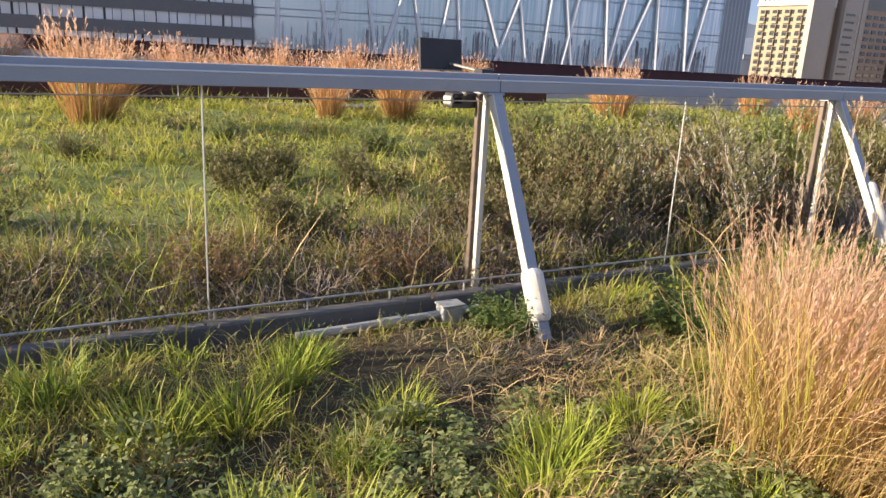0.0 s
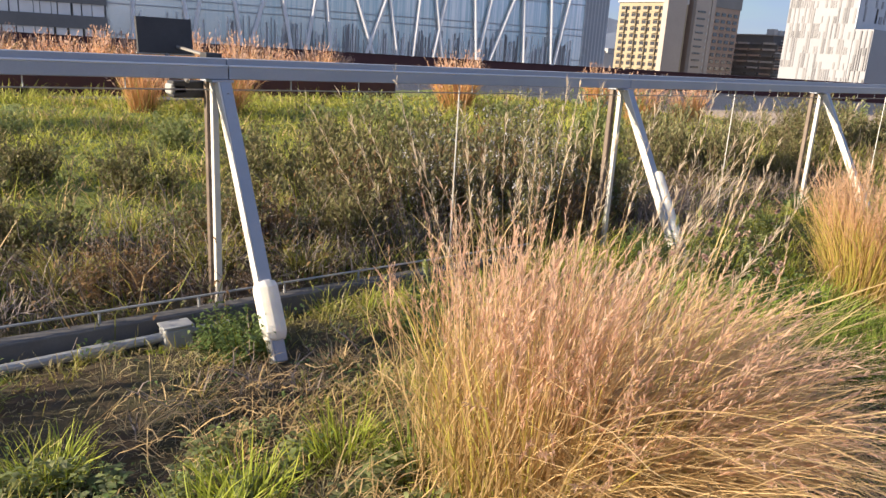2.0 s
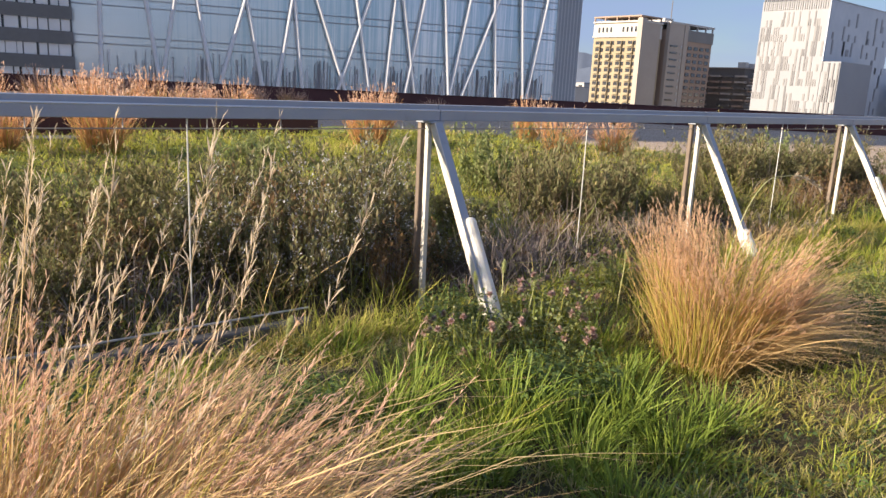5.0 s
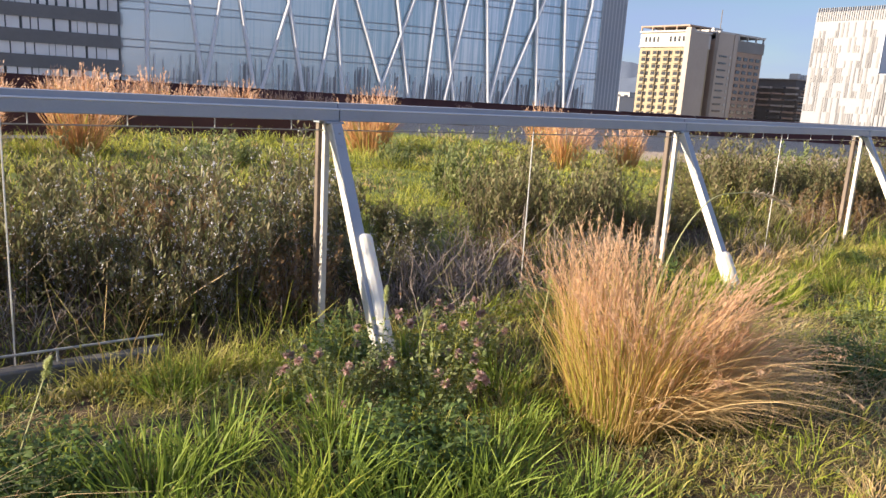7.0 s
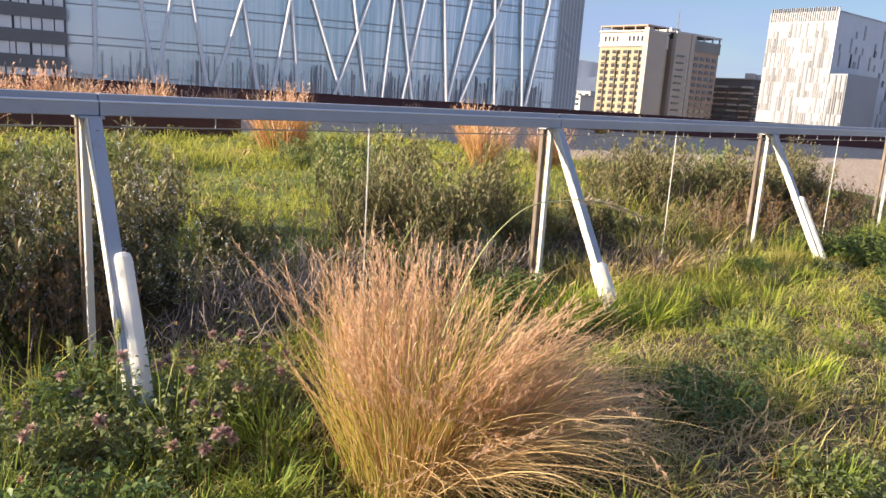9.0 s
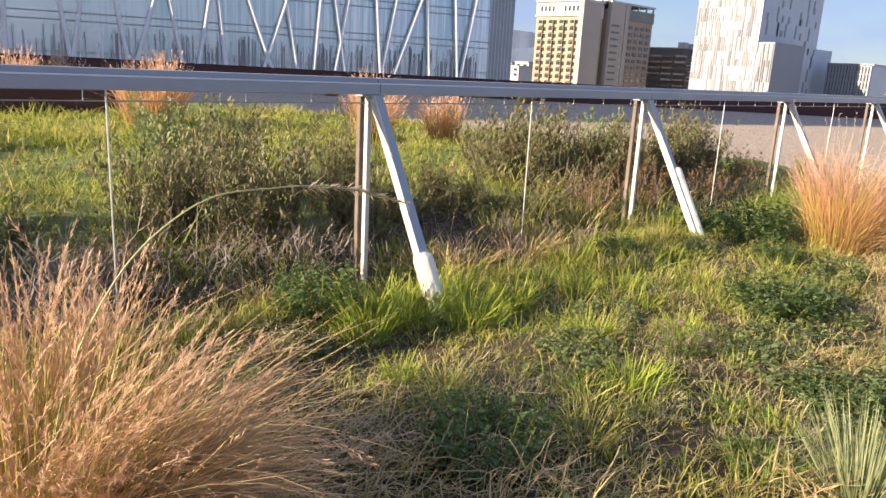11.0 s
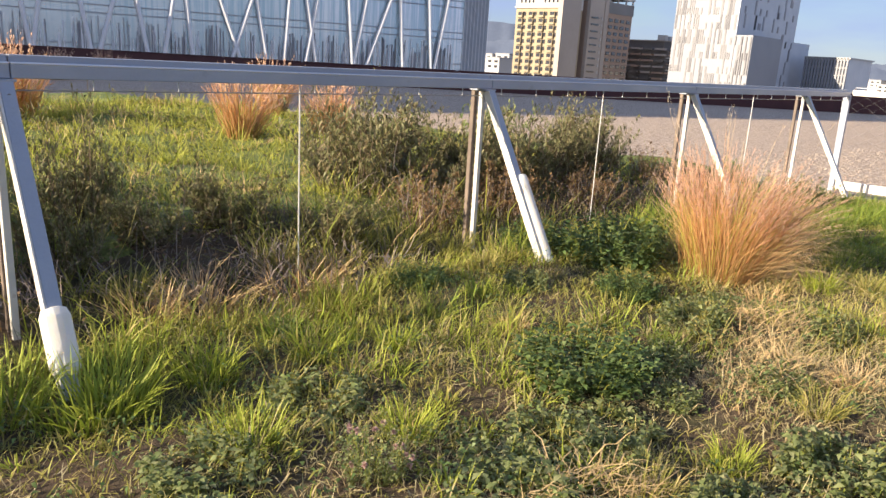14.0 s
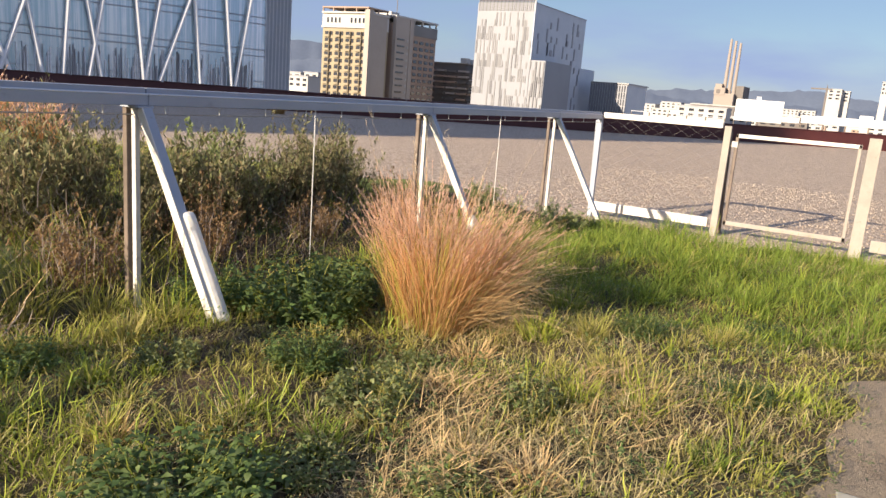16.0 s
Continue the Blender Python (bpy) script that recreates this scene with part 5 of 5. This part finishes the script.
tuft("fountain_grass", "large wind-blown clump of dry tan fountain grass", (0.28, -2.08, hz(0.28, -2.08)), 1, 3600, 620, 1.04, (0.85, -0.42), 3200, 0.17, 0.36, 46, 52, 1.0, 1.0, M_DRY, 1.2, 52, 1.12)
tuft("fountain_grass", "dry orange fountain grass with a green base, leaning over", (3.69, -1.61, hz(3.69, -1.61)), 2, 2300, 520, 0.95, (0.66, -0.34), 2400, 0.46, 0.23, 0, 58, 1.0, 0.92, M_DRY_GOLD, 1.3, 34, 1.1, M_GOLDPLUME)
tuft("fountain_grass", "upright orange tan fountain grass near the fence end", (9.92, -1.46, hz(9.92, -1.46)), 3, 1700, 520, 1.02, (0.5, -0.2), 1500, 0.28, 0.21, 10, 42, 1.0, 0.8, M_DRY_ORANGE, 0.95, 30, 0.95)

ft = tuft("fountain_grass", "dry orange fountain grass in the meadow", (0, 0, 0), 4, 320, 90, 1.0, (0.3, -0.1), 70, 0.12, 0.20, 0, 10, 3.1, 1.0, M_DRY_ORANGE, 0.6, 30)
put(ft, [(-1.5, 7.1, 1.25, 1.45, 0), (3.2, 7.8, 1.15, 1.2, 60), (7.9, 7.9, 1.15, 1.25, 130), (10.2, 5.3, 0.95, 1.0, 20), (11.4, 5.0, 0.9, 0.95, 80), (5.6, 12.3, 1.3, 1.4, 10), (4.2, 12.6, 1.2, 1.3, 100),
         (7.1, 12.2, 1.1, 1.2, 200), (2.3, 12.5, 1.2, 1.3, 150), (0.6, 12.6, 1.2, 1.3, 300), (-1.0, 12.4, 1.1, 1.2, 240), (8.4, 8.5, 1.0, 1.2, 280), (12.6, 8.4, 1.0, 1.1, 30), (1.9, 7.6, 0.8, 0.9, 70)])
for (x, y, s, h, r) in [(1, 16, 1.5, 1.55, 15), (2.6, 16.5, 1.5, 1.6, 44), (4.3, 16, 1.5, 1.6, 75), (6, 16.6, 1.6, 1.6, 5), (7.8, 16.2, 1.4, 1.5, 165), (-0.8, 16.4, 1.5, 1.6, 95), (9.6, 17, 1.3, 1.4, 215), (3, 24, 1.6, 1.7, 0), (6, 25, 1.7, 1.75, 50), (9, 26, 1.6, 1.6, 90), (0, 26, 1.6, 1.8, 120), (12, 27, 1.5, 1.55, 170), (-3, 25, 1.6, 1.8, 30), (15, 27.5, 1.4, 1.3, 77), (18, 30, 1.4, 1.3, 10), (7.5, 23, 1.3, 1.4, 260), (24, 26, 1.3, 1.05, 200), (33, 21.5, 1.2, 1.0, 140)]:
    c = copy_thing(ft, Matrix())
    c.matrix_basis = Matrix.LocRotScale((x, y, ROOF_Z - 0.02), Euler((0, 0, radians(r))), (s, s, h))
    tagged(c, "dry brown fountain grass on the far roof", "ornamental grass", "far roof grasses")

rose = shrub(31, "dark rosemary-like shrub with tiny pale blossoms", M_ROSE, 0.55, 0.62, 0.044, 0.25, 95, 3, M_PALE)
put(rose, [(2.7, 0.55, 0.9, 1.0, 15), (3.6, 0.45, 0.75, 0.6, 100), (1.9, 0.75, 0.8, 0.9, 210), (3.75, 1.75, 0.9, 0.95, 33), (3.35, 1.0, 0.95, 0.95, 0), (2.6, 1.1, 0.9, 0.95, 70), (2.9, 1.9, 0.9, 0.9, 160), (2.3, 0.35, 0.75, 0.9, 90)])
brush = shrub(34, "dark green and brown twiggy shrub", M_ROSE, 0.55, 0.64, 0.046, 0.26, 90, 3)
put(brush, [(5.52, 0.75, 0.95, 0.95, 44), (5.17, 1.15, 0.8, 1.0, 10), (8.95, 1.3, 1.1, 1.1, 75), (10.55, 0.9, 1.1, 1.05, 260), (12.35, 1.5, 1.0, 1.0, 99), (6.02, 1.85, 0.95, 1.05, 110), (9.85, 2.1, 0.9, 1.0, 20), (12.15, 1.1, 0.9, 0.92, 250), (12.85, 1.8, 0.8, 0.8, 320)])
heath = shrub(35, "upright heath-like shrub with brownish lower twigs", M_ROSE, 0.5, 0.66, 0.040, 0.22, 100, 3)
put(heath, [(5.97, 1.2, 1.0, 1.1, 150), (9.35, 1.9, 1.15, 1.15, 12), (11.55, 0.9, 1.1, 1.05, 190), (6.7, 1.25, 0.8, 1.05, 40), (9.3, 1.5, 0.95, 0.98, 200), (11.05, 1.1, 0.95, 0.95, 300), (9.65, 0.95, 0.8, 0.85, 130)])
salt = shrub(32, "grey-green bushy shrub with small leaves", M_SALT, 0.55, 0.60, 0.046, 0.40, 80, 3)
put(salt, [(13.0, -0.35, 0.7, 0.5, 10), (13.5, -0.75, 0.6, 0.42, 60), (6.0, 2.7, 0.9, 1.05, 10), (3.3, 3.1, 0.8, 0.85, 200), (11.3, 1.9, 0.9, 0.9, 30), (1.3, 4.5, 0.7, 0.5, 60), (-0.2, 5.4, 0.6, 0.45, 60), (7.0, 5.6, 0.7, 0.6, 10), (4.8, 6.2, 0.8, 0.6, 33), (14.0, 0.4, 0.5, 0.4, 90)])
olive = shrub(36, "dull olive brown bushy shrub with fine twigs", M_OLIVE, 0.55, 0.60, 0.040, 0.30, 95, 3)
put(olive, [(0.9, 1.3, 0.9, 0.8, 5), (1.3, 2.2, 0.9, 0.85, 15), (2.2, 2.4, 0.9, 0.95, 35), (0.2, 1.9, 0.8, 0.55, 25), (10.15, 1.2, 0.8, 0.9, 15), (2.5, 1.4, 1.1, 1.05, 0), (1.75, 1.5, 1.0, 1.0, 90), (1.25, 0.75, 0.9, 0.8, 290), (-0.7, 0.95, 0.8, 0.62, 45), (10.45, 1.5, 0.8, 0.95, 150), (6.4, 0.55, 0.6, 0.7, 60), (-0.75, 2.45, 0.85, 0.6, 0), (-0.35, 2.75, 0.7, 0.6, 140), (-2.6, 1.6, 0.8, 0.6, 0), (-1.8, 4.2, 0.5, 0.4, 70), (0.6, 3.4, 0.5, 0.45, 70), (7.5, 0.75, 0.75, 0.62, 40), (8, 0.35, 0.7, 0.55, 170), (6.9, 0.65, 0.6, 0.5, 10), (4.15, 0.95, 0.7, 0.6, 20), (1, 0.35, 0.6, 0.6, 80), (0.3, 0.7, 0.7, 0.6, 200)])
wither = shrub(33, "half dead brown shrub with bare twigs", M_BROWNLEAF, 0.5, 0.55, 0.030, 0.4, 80, 4, None, 0.45)
put(wither, [(2.4, 0.75, 1.0, 0.95, 0), (1.4, 0.8, 0.8, 0.7, 60), (8.9, 0.35, 0.8, 0.75, 30), (9.9, 0.5, 0.8, 0.8, 220), (4.6, 0.4, 0.6, 0.4, 300), (3.0, 0.25, 0.8, 0.8, 10), (0.5, 0.6, 0.7, 0.5, 100), (-1.4, 0.5, 0.8, 0.45, 250), (-0.4, 0.3, 0.7, 0.4, 20), (10.9, 0.3, 0.7, 0.6, 77), (12.3, 0.5, 0.7, 0.6, 10)])

nettle = weed(41, "clump of dark green leafy weeds", M_WEED, 120, 0.30, 0.26, 0.033)
put(nettle, [(0.78, -1.0, 1.15, 1.15, 0), (7.75, -1.85, 1.2, 0.85, 50), (9.5, -0.85, 1.5, 1.3, 100), (5.4, -0.4, 1.0, 1.0, 150), (4.4, -1.1, 0.9, 0.9, 10), (5.0, -2.0, 0.9, 0.8, 200), (2.6, -1.55, 1.0, 0.9, 250), (9.2, -0.4, 0.9, 1.0, 80), (-0.1, -0.5, 0.8, 0.8, 30), (8.9, -1.35, 0.8, 0.7, 310), (6.6, -2.6, 0.8, 0.6, 20), (10.6, -2.5, 0.6, 0.5, 60), (2.9, -0.5, 0.9, 0.9, 140), (10.0, -0.7, 1.0, 1.1, 200), (11.4, -3.1, 0.6, 0.4, 40), (1.4, -1.2, 0.9, 0.8, 0), (9.9, -3.2, 0.5, 0.4, 15), (8.0, -0.5, 0.7, 0.6, 15)])
clover = weed(42, "bushy weed with faded pink flower heads", M_SALT, 75, 0.26, 0.36, 0.026, M_FLOWER)
put(clover, [(3.0, -1.05, 1.1, 1.1, 0), (3.35, -0.85, 0.9, 1.0, 90), (2.55, -0.95, 0.9, 0.9, 190), (6.5, -1.9, 0.5, 0.5, 20), (4.2, -0.6, 0.8, 0.9, 60)])

grey_weed = weed(43, "low grey-green weed with pale leaf edges", M_SALT, 60, 0.24, 0.15, 0.030)
WR = random.Random(17)
put(grey_weed, [(-1.2, -1.75, 1.0, 1.0, 0)] + [(WR.uniform(-2.2, 0.0), WR.uniform(-2.4, -1.1), WR.uniform(0.7, 1.2), WR.uniform(0.7, 1.1), WR.uniform(0, 360)) for _ in range(9)] + [(WR.uniform(4.8, 9.5), WR.uniform(-3.3, -0.6), WR.uniform(0.6, 1.1), WR.uniform(0.6, 1.1), WR.uniform(0, 360)) for _ in range(22)] + [(WR.uniform(6.6, 8.2), WR.uniform(-3.1, -2.2), WR.uniform(0.9, 1.3), WR.uniform(0.8, 1.2), WR.uniform(0, 360)) for _ in range(6)])

for seed, mat, label, lst in (
    (51, M_LIME, "bright yellow-green grass clump", [(-0.55, -1.6, 1.1), (-0.75, -1.75, 1.2), (-1.55, -1.85, 1.3), (-0.15, -1.5, 1.0), (5.55, -0.65, 1.6), (5.4, -0.8, 1.4), (5.75, -0.75, 1.5), (6.0, -0.95, 1.5), (6.15, -0.8, 1.4), (6.5, -0.8, 1.2), (6.95, -0.95, 1.1), (7.3, -1.1, 0.9), (6.3, -1.5, 0.9), (-1.6, -1.0, 1.2), (-1.9, -1.05, 1.2), (-1.75, -1.7, 1.1), (-1.0, -1.15, 1.0), (-1.35, -0.75, 1.1), (0.35, -1.35, 0.8), (2.05, -1.7, 1.2), (5.2, -1.3, 0.8), (10.9, -1.9, 1.1), (11.6, -1.6, 1.0), (10.1, -2.05, 1.0), (-0.9, -1.9, 1.0), (-0.3, -2.2, 0.8), (5.9, -2.0, 1.0), (8.1, -0.9, 0.8), (6.8, -1.75, 0.9), (7.6, -2.6, 0.8), (9.3, -2.6, 0.7)]),
    (52, M_LUSH, "tall green grass clump", [(1.7, -1.45, 1.5), (1.95, -1.25, 1.4), (2.25, -1.6, 1.6), (2.6, -1.85, 1.5), (1.6, -1.85, 1.3), (2.0, -2.35, 1.3), (3.35, -1.15, 1.2), (3.1, -0.75, 1.1), (2.3, -1.9, 1.5), (2.1, -2.1, 1.2), (1.2, -0.85, 1.1), (2.7, -2.05, 1.4), (2.4, -1.3, 1.2), (2.55, -2.2, 1.3), (2.8, -1.75, 1.4), (1.8, -1.9, 1.2), (2.95, -2.1, 1.2), (3.2, -1.45, 1.0), (-2.2, -0.6, 1.2), (-1.2, -0.55, 1.0), (4.6, -0.45, 1.0), (6.2, -0.5, 0.9), (7.0, -0.6, 0.9), (8.4, -1.9, 0.8), (11.2, -0.8, 1.2), (11.8, -0.9, 1.2), (12.3, -1.4, 1.1), (12.6, -2.2, 1.1), (11.5, -2.3, 1.0), (12.9, -0.8, 1.0), (12.0, -2.9, 0.9), (12.8, -3.1, 0.9), (9.1, -3.2, 0.7), (5.6, -2.7, 0.9), (4.8, -2.6, 0.9), (-1.3, -1.4, 0.9), (0.0, -1.7, 0.9), (13.1, -1.7, 0.9), (2.0, -0.6, 1.1)]),
    (54, M_MIXGRASS, "tall olive and straw-coloured grass clump", [(7.5, 0.25, 1.5), (7.8, 0.05, 1.4), (8.1, 0.3, 1.6), (8.4, 0.1, 1.5), (8.7, -0.1, 1.2), (8.0, -0.35, 1.1), (7.4, -0.45, 1.1), (8.5, -0.55, 1.0), (6.6, 0.2, 1.2), (4.9, -0.25, 1.0), (3.4, -0.3, 1.1), (2.2, -0.4, 1.1), (0.6, 0.2, 1.3), (0.1, 0.35, 1.3), (-0.6, 0.5, 1.3), (-1.4, 0.7, 1.3), (-2.2, 0.9, 1.2), (-1.0, 1.1, 1.2), (-0.1, 1.2, 1.2), (0.7, 0.9, 1.2), (8.9, -1.9, 0.8), (10.3, -2.3, 0.9), (10.9, -2.9, 0.8), (9.7, -2.6, 0.8), (7.2, -2.5, 0.9), (6.4, -3.0, 0.8), (5.3, -2.2, 0.9), (8.2, -2.7, 0.8)]),
    (53, M_STRAW, "dry straw-coloured grass clump", [(-0.5, -1.3, 0.9), (0.2, -0.85, 0.8), (4.9, -0.8, 0.9), (7.4, -0.1, 1.9), (6.9, -0.02, 1.9), (7.1, -0.2, 1.7), (6.6, 0.0, 1.6), (7.6, -0.05, 1.6), (8.6, -2.7, 0.9), (9.6, -1.9, 1.0), (9.1, -2.0, 0.8), (7.0, -2.9, 0.9), (10.5, -1.7, 1.0), (1.0, -1.7, 0.9), (3.9, -2.6, 0.8), (7.9, -1.3, 0.8), (5.2, -0.1, 0.9), (7.7, 0.1, 1.0), (8.2, -0.1, 1.0), (-1.9, -1.2, 0.8)])):
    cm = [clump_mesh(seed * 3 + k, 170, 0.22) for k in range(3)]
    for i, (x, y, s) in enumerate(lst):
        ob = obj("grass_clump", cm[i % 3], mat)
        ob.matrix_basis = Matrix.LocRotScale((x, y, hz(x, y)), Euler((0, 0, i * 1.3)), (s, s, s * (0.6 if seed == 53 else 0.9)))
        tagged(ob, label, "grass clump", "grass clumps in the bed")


def dead_branch(x, y, seed, n, L, label="heap of bare grey dead twigs"):
    rng = np.random.default_rng(seed)
    root = np.stack([x + rng.normal(0, 0.25, n), y + rng.normal(0, 0.12, n), np.zeros(n)], 1)
    root[:, 2] = height(root[:, 0], root[:, 1]) - 0.01
    V, F, al, P = ribbons(root, rng.uniform(0, 6.28, n), rng.uniform(0.2, 1.2, n), rng.uniform(0.7, 1.9, n), L * rng.uniform(0.4, 1.1, n), rng.uniform(0.004, 0.008, n), 7, rng, 0.3)
    k = P[:, 2:6, :].reshape(-1, 3)
    V2, F2, al2, _ = ribbons(k, rng.uniform(0, 6.28, len(k)), rng.uniform(0, 1.3, len(k)), rng.uniform(0.3, 1.8, len(k)), L * 0.35 * rng.uniform(0.4, 1.2, len(k)), np.full(len(k), 0.0045), 4, rng, 0.3)
    tagged(obj("brushwood", np_mesh("brushwood", *joined([(V, F, al), (V2, F2, al2)])), M_TWIG), label, "dead branches", "dead branch heaps")


for i, (x, y, n, L) in enumerate(((3.6, -0.12, 85, 0.55), (4.0, 0.0, 85, 0.6), (4.3, 0.35, 60, 0.6), (7.7, -0.15, 60, 0.4), (5.9, 0.3, 40, 0.45), (7.2, -0.05, 60, 0.4), (8.9, 0.7, 16, 0.7), (4.4, 0.2, 36, 0.45), (5.4, 0.3, 30, 0.5), (-0.3, -0.9, 24, 0.3), (-1.2, 0.15, 34, 0.4), (0.9, 0.2, 34, 0.4))):
    dead_branch(x, y, 60 + i, n, L)


def straw_heap(x, y, r, n, seed):
    rng = np.random.default_rng(seed)
    px, py = x + rng.normal(0, r, n), y + rng.normal(0, r * 0.6, n)
    root = np.stack([px, py, height(px, py) + 0.01 + 0.12 * np.exp(-((px - x) ** 2 + (py - y) ** 2) / r ** 2) * rng.random(n)], 1)
    V, F, al, _ = ribbons(root, rng.normal(-0.3, 1.1, n), rng.uniform(0.8, 1.4, n), rng.uniform(1.4, 2.0, n), rng.uniform(0.06, 0.24, n), rng.uniform(0.002, 0.005, n), 5, rng, 0.28)
    tagged(obj("straw_heap", np_mesh("straw_heap", V, F, al), M_STRAW), "pale heap of collapsed dry straw in the bed", "straw", kind="stuff")


for i, (x, y, r, n) in enumerate(((8.45, -2.42, 0.22, 420), (8.95, -2.15, 0.2, 260), (10.15, -1.75, 0.2, 420), (7.0, -2.42, 0.18, 300), (4.75, -1.9, 0.3, 500), (5.55, -2.85, 0.2, 300), (9.4, -2.75, 0.25, 300), (0.3, -1.3, 0.25, 380), (-0.35, -1.0, 0.3, 420), (-0.9, -2.0, 0.2, 260), (-0.1, -1.9, 0.3, 380), (4.55, -1.75, 0.3, 420), (4.9, -2.3, 0.25, 300))):
    straw_heap(x, y, r, n, 80 + i)


def stiff_grass(x, y):
    """Rosette of straight, stiff, pale blades."""
    rng = np.random.default_rng(91)
    n = 420
    a, q = rng.uniform(0, 6.28, n), 0.07 * np.sqrt(rng.random(n))
    th = rng.uniform(0.05, 1.05, n)
    V, F, al, _ = ribbons(np.stack([q * np.cos(a), q * np.sin(a), np.full(n, -0.02)], 1), a, th, th * 1.15, rng.uniform(0.2, 0.42, n), rng.uniform(0.003, 0.005, n), 4, rng, 0.04)
    ob = obj("grass_tussock", np_mesh("grass_tussock", V, F, al), M_STIFF)
    ob.matrix_basis = Matrix.Translation((x, y, hz(x, y)))
    tagged(ob, "stiff spiky rosette of pale grey-green grass", "grass clump")


stiff_grass(5.76, -2.96)


def pebbles():
    n = 5200
    x = NR.uniform(14.2, 26, n) ** 1.0
    y = NR.uniform(-5.5, 2.5, n)
    s = NR.uniform(0.009, 0.024, n)
    o = np.array([[1, 0, 0], [-1, 0, 0], [0, 1, 0], [0, -1, 0], [0, 0, 1], [0, 0, -1]], float)
    V = o[None] * (s[:, None, None] * NR.uniform(0.6, 1.3, (n, 6, 1))) * np.array([1, 1, 0.7]) + NR.normal(0, 0.003, (n, 6, 3))
    V = V + np.stack([x, y, np.full(n, ROOF_Z + 0.006)], 1)[:, None, :]
    f = np.array([[0, 2, 4], [2, 1, 4], [1, 3, 4], [3, 0, 4], [2, 0, 5], [1, 2, 5], [3, 1, 5], [0, 3, 5]])
    F = ((np.arange(n) * 6)[:, None, None] + f[None]).reshape(-1, 3)
    tagged(obj("gravel_stones", np_mesh("gravel_stones", V.reshape(-1, 3), F), M_STONE), "loose pale pebbles on the gravel roof", "gravel", kind="stuff")


pebbles()


def arching_stem():
    """One long bent seed stalk blown out of the leaning tuft."""
    cu = bpy.data.curves.new("arching_stem", "CURVE")
    cu.dimensions, cu.bevel_depth, cu.bevel_resolution = "3D", 0.0026, 1
    sp = cu.splines.new("BEZIER")
    pts = [(3.72, -1.60, 0.0), (3.84, -1.60, 0.55), (4.15, -1.57, 0.87), (4.45, -1.55, 0.91), (4.75, -1.53, 0.88), (5.0, -1.52, 0.81)]
    sp.bezier_points.add(len(pts) - 1)
    for bp, p in zip(sp.bezier_points, pts):
        bp.co = p
        bp.handle_left_type = bp.handle_right_type = "AUTO"
    cu.materials.append(M_PALESTEM)
    reed = tagged(new("arching_reed", cu), "single long arching pale green grass stalk", "reed")
    rng = np.random.default_rng(5)
    V, F, al = plumes(np.array([pts[3:]], float), 240, 0.045, rng, span=0.85, wide=1.0)
    obj("plume", np_mesh("plume", V, F, al), M_PALEPLUME, reed, "pale feathery plume")


def foxtail(x, y, tall, lean, seed):
    """A grass stalk with one bristly pale green head."""
    rng = np.random.default_rng(seed)
    t = thing("foxtail_grass", "pale green bristly foxtail grass head on a stalk", "grass", "foxtail grasses", at=(x, y, hz(x, y)))
    a, b_ = Vector((0, 0, -0.02)), Vector((lean, 0.02, tall))
    part("stalk", rodded(a, b_, 0.0022, 5), M_PALESTEM, t)
    n = 420
    f = rng.random(n)
    ax = np.array(b_ - a) / (b_ - a).length
    pos = np.array(b_)[None] + ax[None] * (f * 0.075)[:, None]
    d = unit(ax[None] * 0.7 + rng.normal(0, 0.55, (n, 3)))
    V, F, al = leaves(pos, d, (0.006 + 0.014 * np.sin(np.pi * (0.1 + 0.85 * f))) * rng.uniform(0.7, 1.2, n), 0.3, rng, 0.0)
    obj("seed_head", np_mesh("seed_head", V, F, al), M_FOXTAIL, t)


for i, (x, y, h, l) in enumerate(((2.86, -0.86, 0.40, 0.03), (2.98, -0.92, 0.30, 0.09), (2.80, -0.80, 0.34, -0.05), (3.72, -0.98, 0.38, 0.08), (1.35, -1.1, 0.32, 0.12), (0.75, -0.85, 0.30, -0.06))):
    foxtail(x, y, h, l, 70 + i)
arching_stem()
